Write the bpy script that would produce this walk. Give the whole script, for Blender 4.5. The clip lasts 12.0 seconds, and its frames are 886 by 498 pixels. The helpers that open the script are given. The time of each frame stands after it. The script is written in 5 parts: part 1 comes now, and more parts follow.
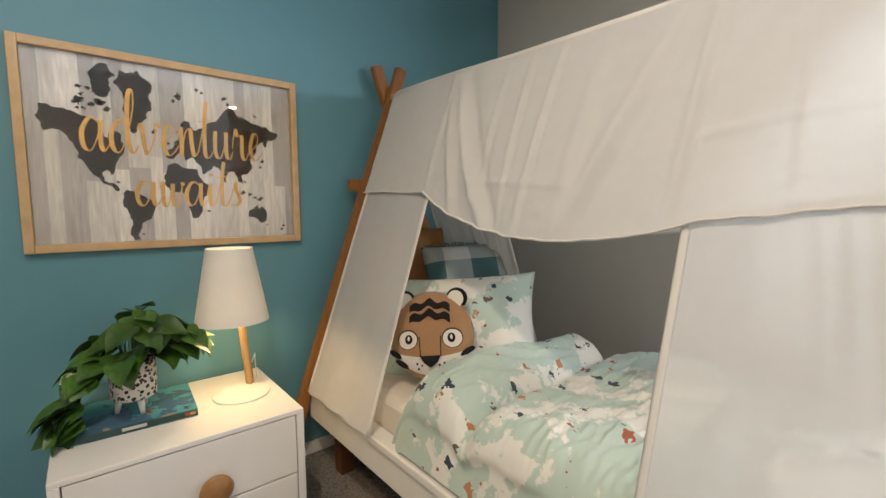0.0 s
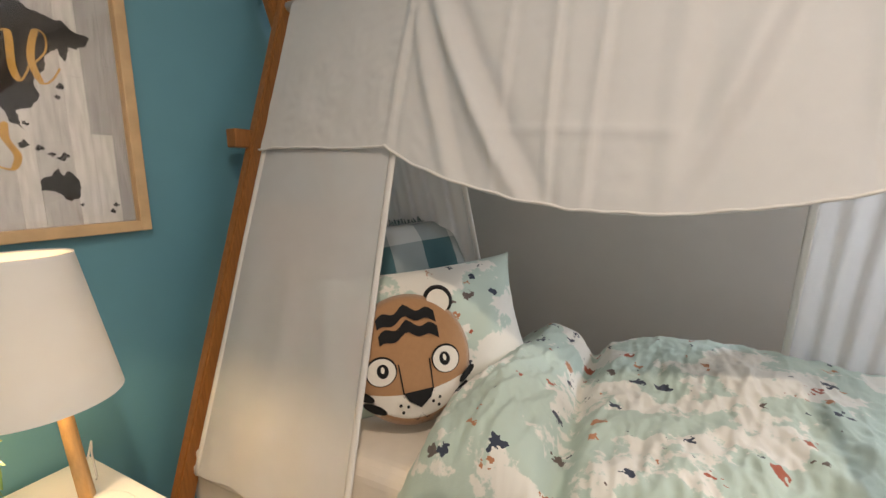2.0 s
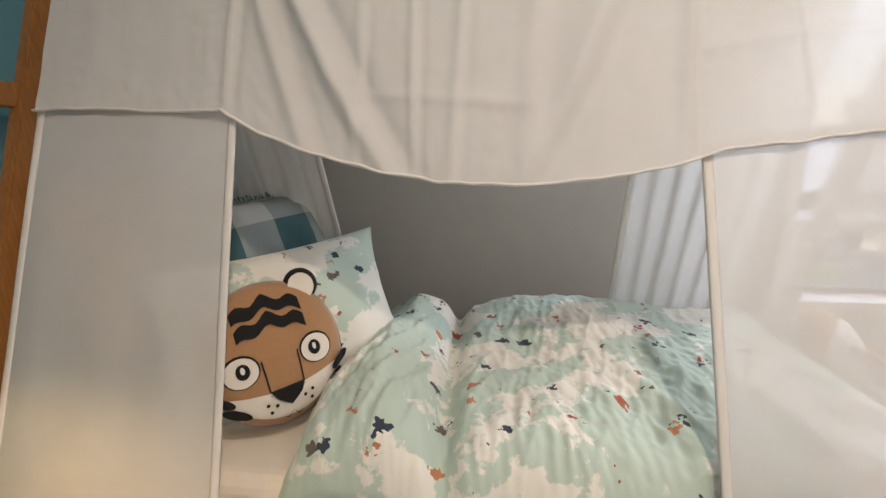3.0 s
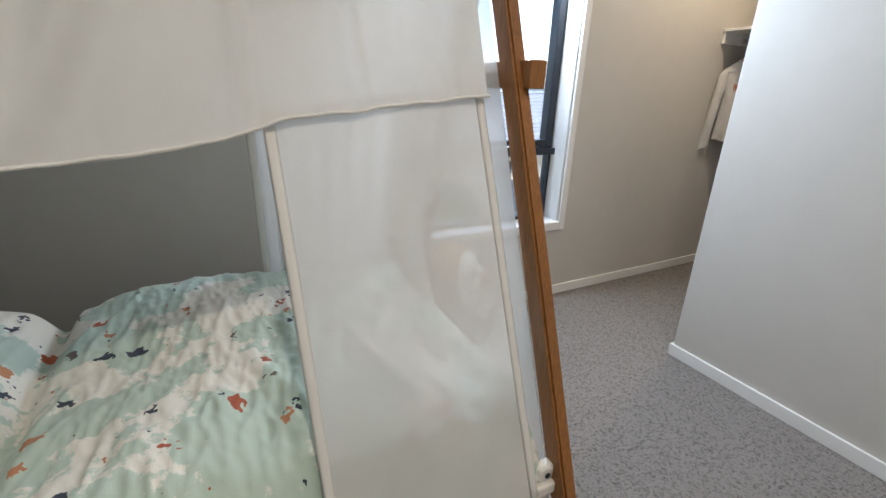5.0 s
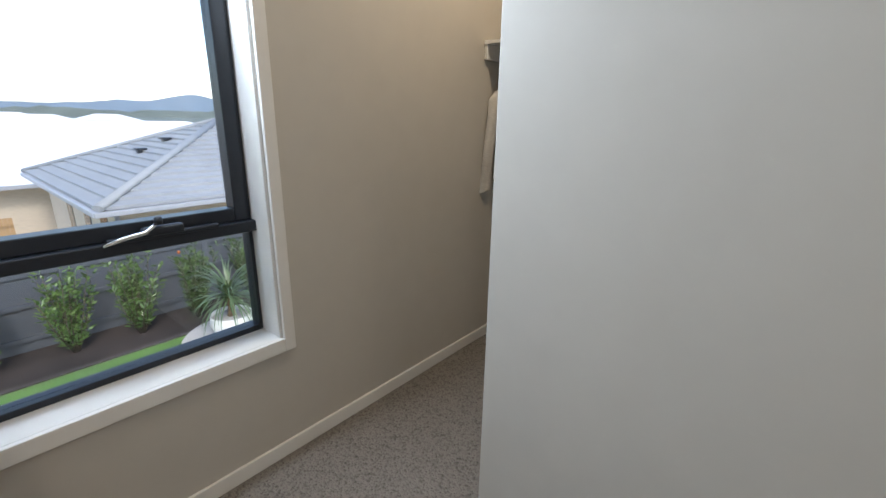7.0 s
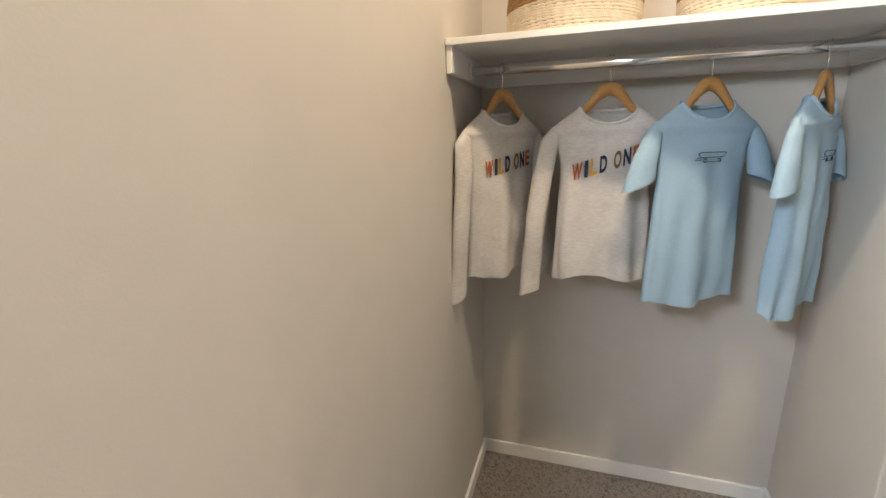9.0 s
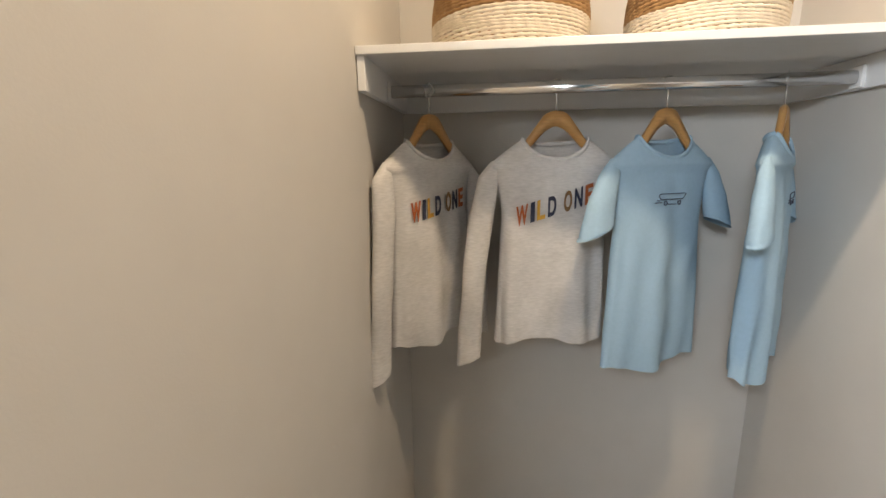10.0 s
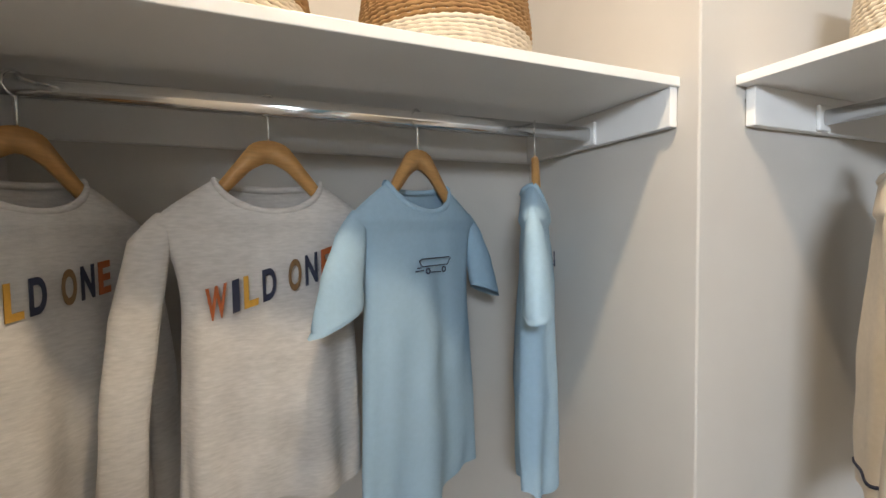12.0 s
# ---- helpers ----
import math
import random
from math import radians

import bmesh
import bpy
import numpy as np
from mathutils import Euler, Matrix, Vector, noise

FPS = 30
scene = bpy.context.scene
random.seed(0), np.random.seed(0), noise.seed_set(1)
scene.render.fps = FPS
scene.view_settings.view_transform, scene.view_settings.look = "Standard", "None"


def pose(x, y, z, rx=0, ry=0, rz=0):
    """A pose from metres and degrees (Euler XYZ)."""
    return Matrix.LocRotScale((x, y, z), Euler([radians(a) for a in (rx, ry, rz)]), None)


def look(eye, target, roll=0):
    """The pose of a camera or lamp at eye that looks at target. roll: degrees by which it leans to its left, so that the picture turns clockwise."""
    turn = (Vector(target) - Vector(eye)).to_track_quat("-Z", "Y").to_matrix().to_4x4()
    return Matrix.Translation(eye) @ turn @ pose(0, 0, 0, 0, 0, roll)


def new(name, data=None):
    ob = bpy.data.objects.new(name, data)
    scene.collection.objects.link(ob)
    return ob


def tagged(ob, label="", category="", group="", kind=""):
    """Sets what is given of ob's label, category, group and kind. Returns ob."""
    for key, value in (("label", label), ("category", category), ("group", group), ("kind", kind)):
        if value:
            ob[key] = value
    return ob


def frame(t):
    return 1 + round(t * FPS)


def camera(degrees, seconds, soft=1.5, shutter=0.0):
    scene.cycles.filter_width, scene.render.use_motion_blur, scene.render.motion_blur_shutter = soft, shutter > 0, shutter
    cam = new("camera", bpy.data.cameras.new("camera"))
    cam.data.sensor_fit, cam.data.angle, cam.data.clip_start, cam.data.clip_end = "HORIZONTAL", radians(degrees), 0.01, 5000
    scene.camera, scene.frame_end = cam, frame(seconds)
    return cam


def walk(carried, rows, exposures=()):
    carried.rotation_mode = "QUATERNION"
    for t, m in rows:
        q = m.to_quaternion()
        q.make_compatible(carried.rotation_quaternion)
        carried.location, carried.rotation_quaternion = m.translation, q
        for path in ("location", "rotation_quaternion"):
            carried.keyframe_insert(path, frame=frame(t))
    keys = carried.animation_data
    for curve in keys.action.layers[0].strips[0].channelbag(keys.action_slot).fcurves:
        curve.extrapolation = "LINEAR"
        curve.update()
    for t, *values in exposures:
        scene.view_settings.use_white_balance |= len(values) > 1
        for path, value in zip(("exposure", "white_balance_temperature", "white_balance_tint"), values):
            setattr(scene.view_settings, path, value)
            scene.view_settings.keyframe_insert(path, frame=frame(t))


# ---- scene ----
cam = camera(91.3, 12.0)
PATH = [
    (0, (2.165, -2.298, 1.288), (0.63, -1.029, 1.111), -0.4),
    (0.5, (1.938, -2.206, 1.344), (0.481, -0.849, 1.159), -0.6),
    (1, (1.736, -2.237, 1.34), (0.418, -0.75, 1.119), -0.7),
    (1.5, (1.549, -2.274, 1.32), (0.41, -0.651, 1.056), -0.8),
    (2, (1.402, -2.206, 1.273), (0.487, -0.456, 0.957), -1.1),
    (2.5, (1.348, -2.161, 1.281), (0.724, -0.303, 0.882), -1.2),
    (2.7, (1.349, -2.165, 1.285), (0.864, -0.272, 0.859), -1.2),
    (4.3, (1.298, -2.097, 1.222), (1.882, -0.292, 0.588), 0.8),
    (4.5, (1.391, -2.078, 1.241), (2.067, -0.314, 0.584), 1.1),
    (5, (1.661, -2.069, 1.32), (2.529, -0.407, 0.624), 1.7),
    (5.5, (1.927, -1.981, 1.316), (3.011, -0.439, 0.647), 0.8),
    (6, (2.292, -1.879, 1.353), (3.504, -0.434, 0.686), 0.0),
    (6.5, (2.563, -1.7, 1.361), (3.958, -0.402, 0.755), 1.0),
    (7, (2.818, -1.453, 1.355), (4.282, -0.218, 0.78), 0.9),
    (7.2, (2.915, -1.377, 1.333), (4.37, -0.104, 0.82), 0.8),
    (8.8, (3.503, -0.395, 1.504), (5.319, 0.253, 0.97), -1.9),
    (9, (3.581, -0.381, 1.495), (5.423, 0.205, 0.98), -1.7),
    (9.5, (3.731, -0.342, 1.487), (5.631, 0.079, 1.025), -1.3),
    (10, (3.884, -0.298, 1.511), (5.83, -0.07, 1.108), -0.8),
    (10.5, (4.065, -0.33, 1.497), (6.051, -0.251, 1.269), -0.6),
    (11, (4.163, -0.375, 1.519), (6.146, -0.531, 1.31), -0.5),
    (11.5, (4.23, -0.378, 1.532), (6.174, -0.824, 1.393), -0.8),
    (12, (4.265, -0.439, 1.476), (6.108, -1.212, 1.383), -0.9),
]
walk(cam, [(t, look(eye, target, roll)) for t, eye, target, roll in PATH], exposures=[
    (0, 2.25, 6750, 13), (2.5, 2.35, 6600, 17), (4.5, 2.05, 6300, 13), (5, 1.9, 6100, 11), (5.5, 1.8, 6000, 10), (6.0, 1.7, 6050, 10), (6.5, 1.55, 6150, 10),
    (7.0, 1.4, 6400, 10), (7.2, 1.4, 6400, 10), (9.0, 2.28, 6800, 13), (10.5, 2.08, 6750, 13), (11.0, 2.05, 6850, 13), (11.5, 2.0, 7150, 13), (12, 2.05, 6550, 12)])

# ---- light ----
world = bpy.data.worlds.new("sky")
scene.world = world
world.use_nodes = True
wt = world.node_tree
sky = wt.nodes.new("ShaderNodeTexSky")
sky.sky_type, sky.sun_disc = "NISHITA", False
sky.sun_elevation, sky.sun_rotation = radians(48), radians(200)
sky.air_density, sky.dust_density = 1.0, 1.2
wt.nodes["Background"].inputs["Strength"].default_value = 0.15
wt.links.new(sky.outputs["Color"], wt.nodes["Background"].inputs["Color"])

sun = new("sun", bpy.data.lights.new("sun", "SUN"))
sun.data.energy, sun.data.angle, sun.data.color = 0.9, radians(12), (1.0, 0.96, 0.9)
sun.matrix_world = pose(0, 0, 30, 42, 0, -20)


def downlight(x, y, z, watts, size, color):
    """A ceiling downlight's glow."""
    ob = new("downlight_glow", bpy.data.lights.new("downlight_glow", "AREA"))
    ob.data.shape, ob.data.size, ob.data.energy, ob.data.color = "DISK", size, watts, color
    ob.matrix_world = pose(x, y, z)
    return ob


CEIL = 2.74
WARM = (1.0, 0.86, 0.68)
WARMER = (1.0, 0.80, 0.55)
NIB_FACE = 3.71
DOWNLIGHTS = [(1.75, -2.45, 5.6), (2.9, -3.0, 2.6), (4.42, -0.62, 4.8)]
for dx, dy, watts in DOWNLIGHTS:
    downlight(dx, dy, CEIL - 0.022, watts, 0.09, WARM if dx < NIB_FACE else WARMER)
# area lamp added out of view in the window head, standing in for sky light
day = new("window_sky_lamp", bpy.data.lights.new("window_sky_lamp", "AREA"))
day.data.shape, day.data.size, day.data.size_y, day.data.energy, day.data.color = "RECTANGLE", 0.80, 0.20, 15.0, (0.76, 0.88, 1.0)
day.matrix_world = pose(3.125, 0.10, 1.98, -78, 0, 0)
bulb_light = new("bulb_glow", bpy.data.lights.new("bulb_glow", "POINT"))
bulb_light.data.energy, bulb_light.data.color, bulb_light.data.shadow_soft_size = 0.95, (1.0, 0.70, 0.32), 0.03
bulb_light.matrix_world = pose(0.30, -1.86, 0.905)


# ---- materials ----
def material(name, base, rough=0.6, metal=0.0, grain=0.0, scale=40.0, bump=0.0, bump_scale=200.0, stretch=(1, 1, 1), second=None, sheen=0.0):
    """A surface with colour variation at two sizes and fine relief."""
    m = bpy.data.materials.new(name)
    m.use_nodes = True
    nt = m.node_tree
    b = nt.nodes["Principled BSDF"]
    b.inputs["Base Color"].default_value = (*base, 1)
    b.inputs["Roughness"].default_value = rough
    b.inputs["Metallic"].default_value = metal
    if sheen:
        b.inputs["Sheen Weight"].default_value = sheen
    tc = nt.nodes.new("ShaderNodeTexCoord")
    mp = nt.nodes.new("ShaderNodeMapping")
    mp.inputs["Scale"].default_value = stretch
    nt.links.new(tc.outputs["Object"], mp.inputs["Vector"])
    if grain:
        n1 = nt.nodes.new("ShaderNodeTexNoise")
        n1.inputs["Scale"].default_value, n1.inputs["Detail"].default_value = scale, 5
        n2 = nt.nodes.new("ShaderNodeTexNoise")
        n2.inputs["Scale"].default_value, n2.inputs["Detail"].default_value = scale * 0.07, 3
        nt.links.new(mp.outputs["Vector"], n1.inputs["Vector"])
        nt.links.new(tc.outputs["Object"], n2.inputs["Vector"])
        add = nt.nodes.new("ShaderNodeMath")
        add.operation = "ADD"
        nt.links.new(n1.outputs["Fac"], add.inputs[0])
        nt.links.new(n2.outputs["Fac"], add.inputs[1])
        ramp = nt.nodes.new("ShaderNodeMapRange")
        ramp.inputs["From Min"].default_value, ramp.inputs["From Max"].default_value = 0.7, 1.3
        nt.links.new(add.outputs[0], ramp.inputs["Value"])
        mix = nt.nodes.new("ShaderNodeMix")
        mix.data_type = "RGBA"
        other = second or [c * (1 - grain) for c in base]
        mix.inputs["A"].default_value, mix.inputs["B"].default_value = (*other, 1), (*base, 1)
        nt.links.new(ramp.outputs["Result"], mix.inputs["Factor"])
        nt.links.new(mix.outputs["Result"], b.inputs["Base Color"])
    if bump:
        n3 = nt.nodes.new("ShaderNodeTexNoise")
        n3.inputs["Scale"].default_value, n3.inputs["Detail"].default_value = bump_scale, 3
        nt.links.new(mp.outputs["Vector"], n3.inputs["Vector"])
        bp = nt.nodes.new("ShaderNodeBump")
        bp.inputs["Strength"].default_value, bp.inputs["Distance"].default_value = bump, 0.004
        nt.links.new(n3.outputs["Fac"], bp.inputs["Height"])
        nt.links.new(bp.outputs["Normal"], b.inputs["Normal"])
    return m


def emission(name, color, strength):
    m = bpy.data.materials.new(name)
    m.use_nodes = True
    b = m.node_tree.nodes["Principled BSDF"]
    b.inputs["Base Color"].default_value = (*color, 1)
    b.inputs["Emission Color"].default_value = (*color, 1)
    b.inputs["Emission Strength"].default_value = strength
    return m


def glass_material(name, tint=(1, 1, 1)):
    m = bpy.data.materials.new(name)
    m.use_nodes = True
    b = m.node_tree.nodes["Principled BSDF"]
    b.inputs["Base Color"].default_value = (*tint, 1)
    b.inputs["Roughness"].default_value = 0.0
    b.inputs["IOR"].default_value = 1.45
    b.inputs["Transmission Weight"].default_value = 1.0
    return m


def sheer_material(name, color, clear, through_light):
    """Thin cloth: diffuse, lets light through, and partly see-through between its threads."""
    m = bpy.data.materials.new(name)
    m.use_nodes = True
    nt = m.node_tree
    nt.nodes.remove(nt.nodes["Principled BSDF"])
    out = nt.nodes["Material Output"]
    d, tl, tr = nt.nodes.new("ShaderNodeBsdfDiffuse"), nt.nodes.new("ShaderNodeBsdfTranslucent"), nt.nodes.new("ShaderNodeBsdfTransparent")
    tc = nt.nodes.new("ShaderNodeTexCoord")
    n = nt.nodes.new("ShaderNodeTexNoise")
    n.inputs["Scale"].default_value, n.inputs["Detail"].default_value = 18, 6
    nt.links.new(tc.outputs["Object"], n.inputs["Vector"])
    mix = nt.nodes.new("ShaderNodeMix")
    mix.data_type = "RGBA"
    mix.inputs["A"].default_value, mix.inputs["B"].default_value = (*[c * 0.93 for c in color], 1), (*color, 1)
    nt.links.new(n.outputs["Fac"], mix.inputs["Factor"])
    wv = nt.nodes.new("ShaderNodeTexNoise")
    wv.inputs["Scale"].default_value = 600
    nt.links.new(tc.outputs["Object"], wv.inputs["Vector"])
    bp = nt.nodes.new("ShaderNodeBump")
    bp.inputs["Strength"].default_value, bp.inputs["Distance"].default_value = 0.15, 0.002
    nt.links.new(wv.outputs["Fac"], bp.inputs["Height"])
    for s in (d, tl):
        nt.links.new(mix.outputs["Result"], s.inputs["Color"])
        nt.links.new(bp.outputs["Normal"], s.inputs["Normal"])
    m1, m2 = nt.nodes.new("ShaderNodeMixShader"), nt.nodes.new("ShaderNodeMixShader")
    m1.inputs[0].default_value, m2.inputs[0].default_value = through_light, clear
    nt.links.new(d.outputs[0], m1.inputs[1]); nt.links.new(tl.outputs[0], m1.inputs[2])
    nt.links.new(m1.outputs[0], m2.inputs[1]); nt.links.new(tr.outputs[0], m2.inputs[2])
    nt.links.new(m2.outputs[0], out.inputs["Surface"])
    return m


def wall_paint(name, color):
    return material(name, color, 0.55, grain=0.05, scale=9, bump=0.035, bump_scale=260)


TEAL = wall_paint("teal_paint", (0.105, 0.275, 0.345))
GREIGE = wall_paint("warm_grey_paint", (0.56, 0.53, 0.485))
WHITE_CEIL = wall_paint("ceiling_white", (0.82, 0.81, 0.79))
TRIM = material("white_gloss_trim", (0.80, 0.79, 0.77), 0.35, grain=0.04, scale=12)
LACQUER = material("white_lacquer", (0.80, 0.79, 0.77), 0.38, grain=0.04, scale=14)
BEDWHITE = material("white_painted_timber", (0.80, 0.77, 0.72), 0.42, grain=0.05, scale=20)
OAK_ORANGE = material("stained_hardwood", (0.36, 0.145, 0.035), 0.42, grain=0.45, scale=26, stretch=(6, 6, 0.6), bump=0.1, bump_scale=60)
PALE_WOOD = material("pale_oak", (0.60, 0.41, 0.22), 0.5, grain=0.25, scale=30, stretch=(5, 0.6, 0.6))
LAMP_WOOD = material("beech", (0.62, 0.37, 0.15), 0.45, grain=0.25, scale=40, stretch=(5, 5, 0.6))
HANGER_WOOD = material("varnished_hanger_wood", (0.50, 0.27, 0.095), 0.32, grain=0.3, scale=40, stretch=(1, 6, 6))
KNOB_WOOD = material("walnut_knob", (0.36, 0.18, 0.07), 0.4, grain=0.3, scale=40)
ALU = material("navy_aluminium", (0.016, 0.021, 0.032), 0.38, metal=0.0, grain=0.2, scale=80)
CHROME = material("chrome", (0.86, 0.86, 0.86), 0.14, metal=1.0)
STEEL = material("hanger_steel", (0.7, 0.7, 0.7), 0.25, metal=1.0)
GLASS = glass_material("window_glass")
PICTURE_GLASS = glass_material("picture_glass")
CLOTH = sheer_material("canopy_cloth", (0.80, 0.785, 0.765), 0.03, 0.34)
SHEER = sheer_material("canopy_sheer", (0.84, 0.83, 0.82), 0.22, 0.32)
HEM = sheer_material("canopy_hem", (0.84, 0.815, 0.78), 0.0, 0.2)
SHEET = material("cream_cotton_sheet", (0.74, 0.66, 0.56), 0.9, grain=0.06, scale=30, bump=0.2, bump_scale=300)
SHADE = sheer_material("linen_shade", (0.80, 0.78, 0.74), 0.0, 0.10)
BLACK = material("black_print", (0.006, 0.0055, 0.006), 0.9, grain=0.3, scale=60)
GOLD = material("gold_foil", (0.50, 0.29, 0.07), 0.40, metal=0.6, grain=0.4, scale=50)
TAN_FELT = material("tan_felt", (0.40, 0.215, 0.10), 0.95, grain=0.10, scale=90, bump=0.3, bump_scale=700, sheen=0.3)
WHITE_FELT = material("white_felt", (0.76, 0.71, 0.63), 0.95, grain=0.06, scale=90, bump=0.3, bump_scale=700)
RUST_LINEN = material("rust_linen", (0.30, 0.14, 0.05), 0.9, grain=0.2, scale=70, bump=0.3, bump_scale=500)
CERAMIC = material("white_ceramic", (0.78, 0.76, 0.72), 0.4, grain=0.05, scale=20)
SOIL = material("potting_soil", (0.05, 0.035, 0.025), 0.95, grain=0.5, scale=80, bump=0.8, bump_scale=90)
STEM_GREEN = material("green_stem", (0.10, 0.17, 0.05), 0.5, grain=0.3, scale=30)
PAPER = material("book_pages", (0.70, 0.65, 0.55), 0.85, grain=0.15, scale=200, stretch=(0.2, 0.2, 8))
PLASTIC = material("clear_plastic", (0.7, 0.7, 0.7), 0.2)
BULB = emission("lamp_bulb_glow", (1.0, 0.74, 0.42), 2.0)
DOWNLIGHT_LENS = emission("downlight_lens_glow", (1.0, 0.85, 0.65), 2.0)


def voronoi_print(name, ground, blotch, inks, spot_scale, blotch_scale, rare=0.22, big=0.34, warping=0.05):
    """Printed cotton: soft continents on a ground colour, with small scattered animal-sized marks."""
    m = material(name, ground, 0.9, bump=0.25, bump_scale=420, sheen=0.15)
    nt = m.node_tree
    b = nt.nodes["Principled BSDF"]
    tc = nt.nodes.new("ShaderNodeTexCoord")
    n = nt.nodes.new("ShaderNodeTexNoise")
    n.inputs["Scale"].default_value, n.inputs["Detail"].default_value, n.inputs["Roughness"].default_value = blotch_scale, 7, 0.62
    nt.links.new(tc.outputs["Object"], n.inputs["Vector"])
    r = nt.nodes.new("ShaderNodeValToRGB")
    r.color_ramp.elements[0].position, r.color_ramp.elements[0].color = 0.515, (*ground, 1)
    r.color_ramp.elements[1].position, r.color_ramp.elements[1].color = 0.535, (*blotch, 1)
    nt.links.new(n.outputs["Fac"], r.inputs["Fac"])
    n0 = nt.nodes.new("ShaderNodeTexNoise")
    n0.inputs["Scale"].default_value = 2.0
    nt.links.new(tc.outputs["Object"], n0.inputs["Vector"])
    tint = nt.nodes.new("ShaderNodeMix")
    tint.data_type, tint.blend_type = "RGBA", "MULTIPLY"
    tint.inputs["B"].default_value = (0.88, 0.95, 0.99, 1)
    nt.links.new(n0.outputs["Fac"], tint.inputs["Factor"])
    nt.links.new(r.outputs["Color"], tint.inputs["A"])
    warp = nt.nodes.new("ShaderNodeTexNoise")
    warp.inputs["Scale"].default_value, warp.inputs["Detail"].default_value = 46, 2
    nt.links.new(tc.outputs["Object"], warp.inputs["Vector"])
    wm = nt.nodes.new("ShaderNodeVectorMath")
    wm.operation = "SCALE"
    wm.inputs["Scale"].default_value = warping
    nt.links.new(warp.outputs["Color"], wm.inputs[0])
    wa = nt.nodes.new("ShaderNodeVectorMath")
    wa.operation = "ADD"
    nt.links.new(tc.outputs["Object"], wa.inputs[0]); nt.links.new(wm.outputs[0], wa.inputs[1])
    v = nt.nodes.new("ShaderNodeTexVoronoi")
    v.inputs["Scale"].default_value = spot_scale
    nt.links.new(wa.outputs[0], v.inputs["Vector"])
    sep = nt.nodes.new("ShaderNodeSeparateColor")
    nt.links.new(v.outputs["Color"], sep.inputs["Color"])
    rad = nt.nodes.new("ShaderNodeMapRange")
    rad.inputs["From Min"].default_value, rad.inputs["From Max"].default_value = rare, 1.0
    rad.inputs["To Min"].default_value, rad.inputs["To Max"].default_value = 0.0, big
    nt.links.new(sep.outputs["Green"], rad.inputs["Value"])
    less = nt.nodes.new("ShaderNodeMath")
    less.operation = "LESS_THAN"
    nt.links.new(v.outputs["Distance"], less.inputs[0]); nt.links.new(rad.outputs["Result"], less.inputs[1])
    ink = nt.nodes.new("ShaderNodeValToRGB")
    ink.color_ramp.interpolation = "CONSTANT"
    ink.color_ramp.elements[0].color, ink.color_ramp.elements[1].color = (*inks[0], 1), (*inks[1], 1)
    ink.color_ramp.elements[1].position = 0.42
    for pos, c in zip((0.66, 0.82), inks[2:]):
        ink.color_ramp.elements.new(pos).color = (*c, 1)
    nt.links.new(sep.outputs["Red"], ink.inputs["Fac"])
    fin = nt.nodes.new("ShaderNodeMix")
    fin.data_type = "RGBA"
    nt.links.new(less.outputs[0], fin.inputs["Factor"])
    nt.links.new(tint.outputs["Result"], fin.inputs["A"]); nt.links.new(ink.outputs["Color"], fin.inputs["B"])
    nt.links.new(fin.outputs["Result"], b.inputs["Base Color"])
    return m


PRINT = voronoi_print("map_print_cotton", (0.50, 0.585, 0.50), (0.80, 0.75, 0.67),
                      [(0.035, 0.045, 0.07), (0.36, 0.09, 0.045), (0.13, 0.10, 0.085), (0.45, 0.20, 0.10)], 16.0, 4.6, 0.14, 0.33, 0.06)
TERRAZZO = voronoi_print("speckled_pot_glaze", (0.78, 0.73, 0.66), (0.80, 0.76, 0.70),
                         [(0.03, 0.015, 0.012), (0.05, 0.02, 0.015), (0.03, 0.015, 0.012), (0.10, 0.05, 0.03)], 66.0, 9.0, -1.6, 0.56, 0.010)


def plaid_material():
    m = material("plaid_wool", (0.2, 0.3, 0.3), 0.95, bump=0.4, bump_scale=500)
    nt = m.node_tree
    tc = nt.nodes.new("ShaderNodeTexCoord")
    sep = nt.nodes.new("ShaderNodeSeparateXYZ")
    nt.links.new(tc.outputs["Object"], sep.inputs[0])
    cols = []
    for axis in ("X", "Y"):
        mul = nt.nodes.new("ShaderNodeMath"); mul.operation = "MULTIPLY"; mul.inputs[1].default_value = 3.7
        fr = nt.nodes.new("ShaderNodeMath"); fr.operation = "FRACT"
        r = nt.nodes.new("ShaderNodeValToRGB"); r.color_ramp.interpolation = "CONSTANT"
        r.color_ramp.elements[0].color = (0.045, 0.105, 0.115, 1)
        r.color_ramp.elements[1].position, r.color_ramp.elements[1].color = 0.5, (0.44, 0.45, 0.43, 1)
        nt.links.new(sep.outputs[axis], mul.inputs[0]); nt.links.new(mul.outputs[0], fr.inputs[0]); nt.links.new(fr.outputs[0], r.inputs["Fac"])
        cols.append(r)
    mix = nt.nodes.new("ShaderNodeMix"); mix.data_type = "RGBA"; mix.inputs["Factor"].default_value = 0.5
    nt.links.new(cols[0].outputs["Color"], mix.inputs["A"]); nt.links.new(cols[1].outputs["Color"], mix.inputs["B"])
    nt.links.new(mix.outputs["Result"], nt.nodes["Principled BSDF"].inputs["Base Color"])
    return m


PLAID = plaid_material()


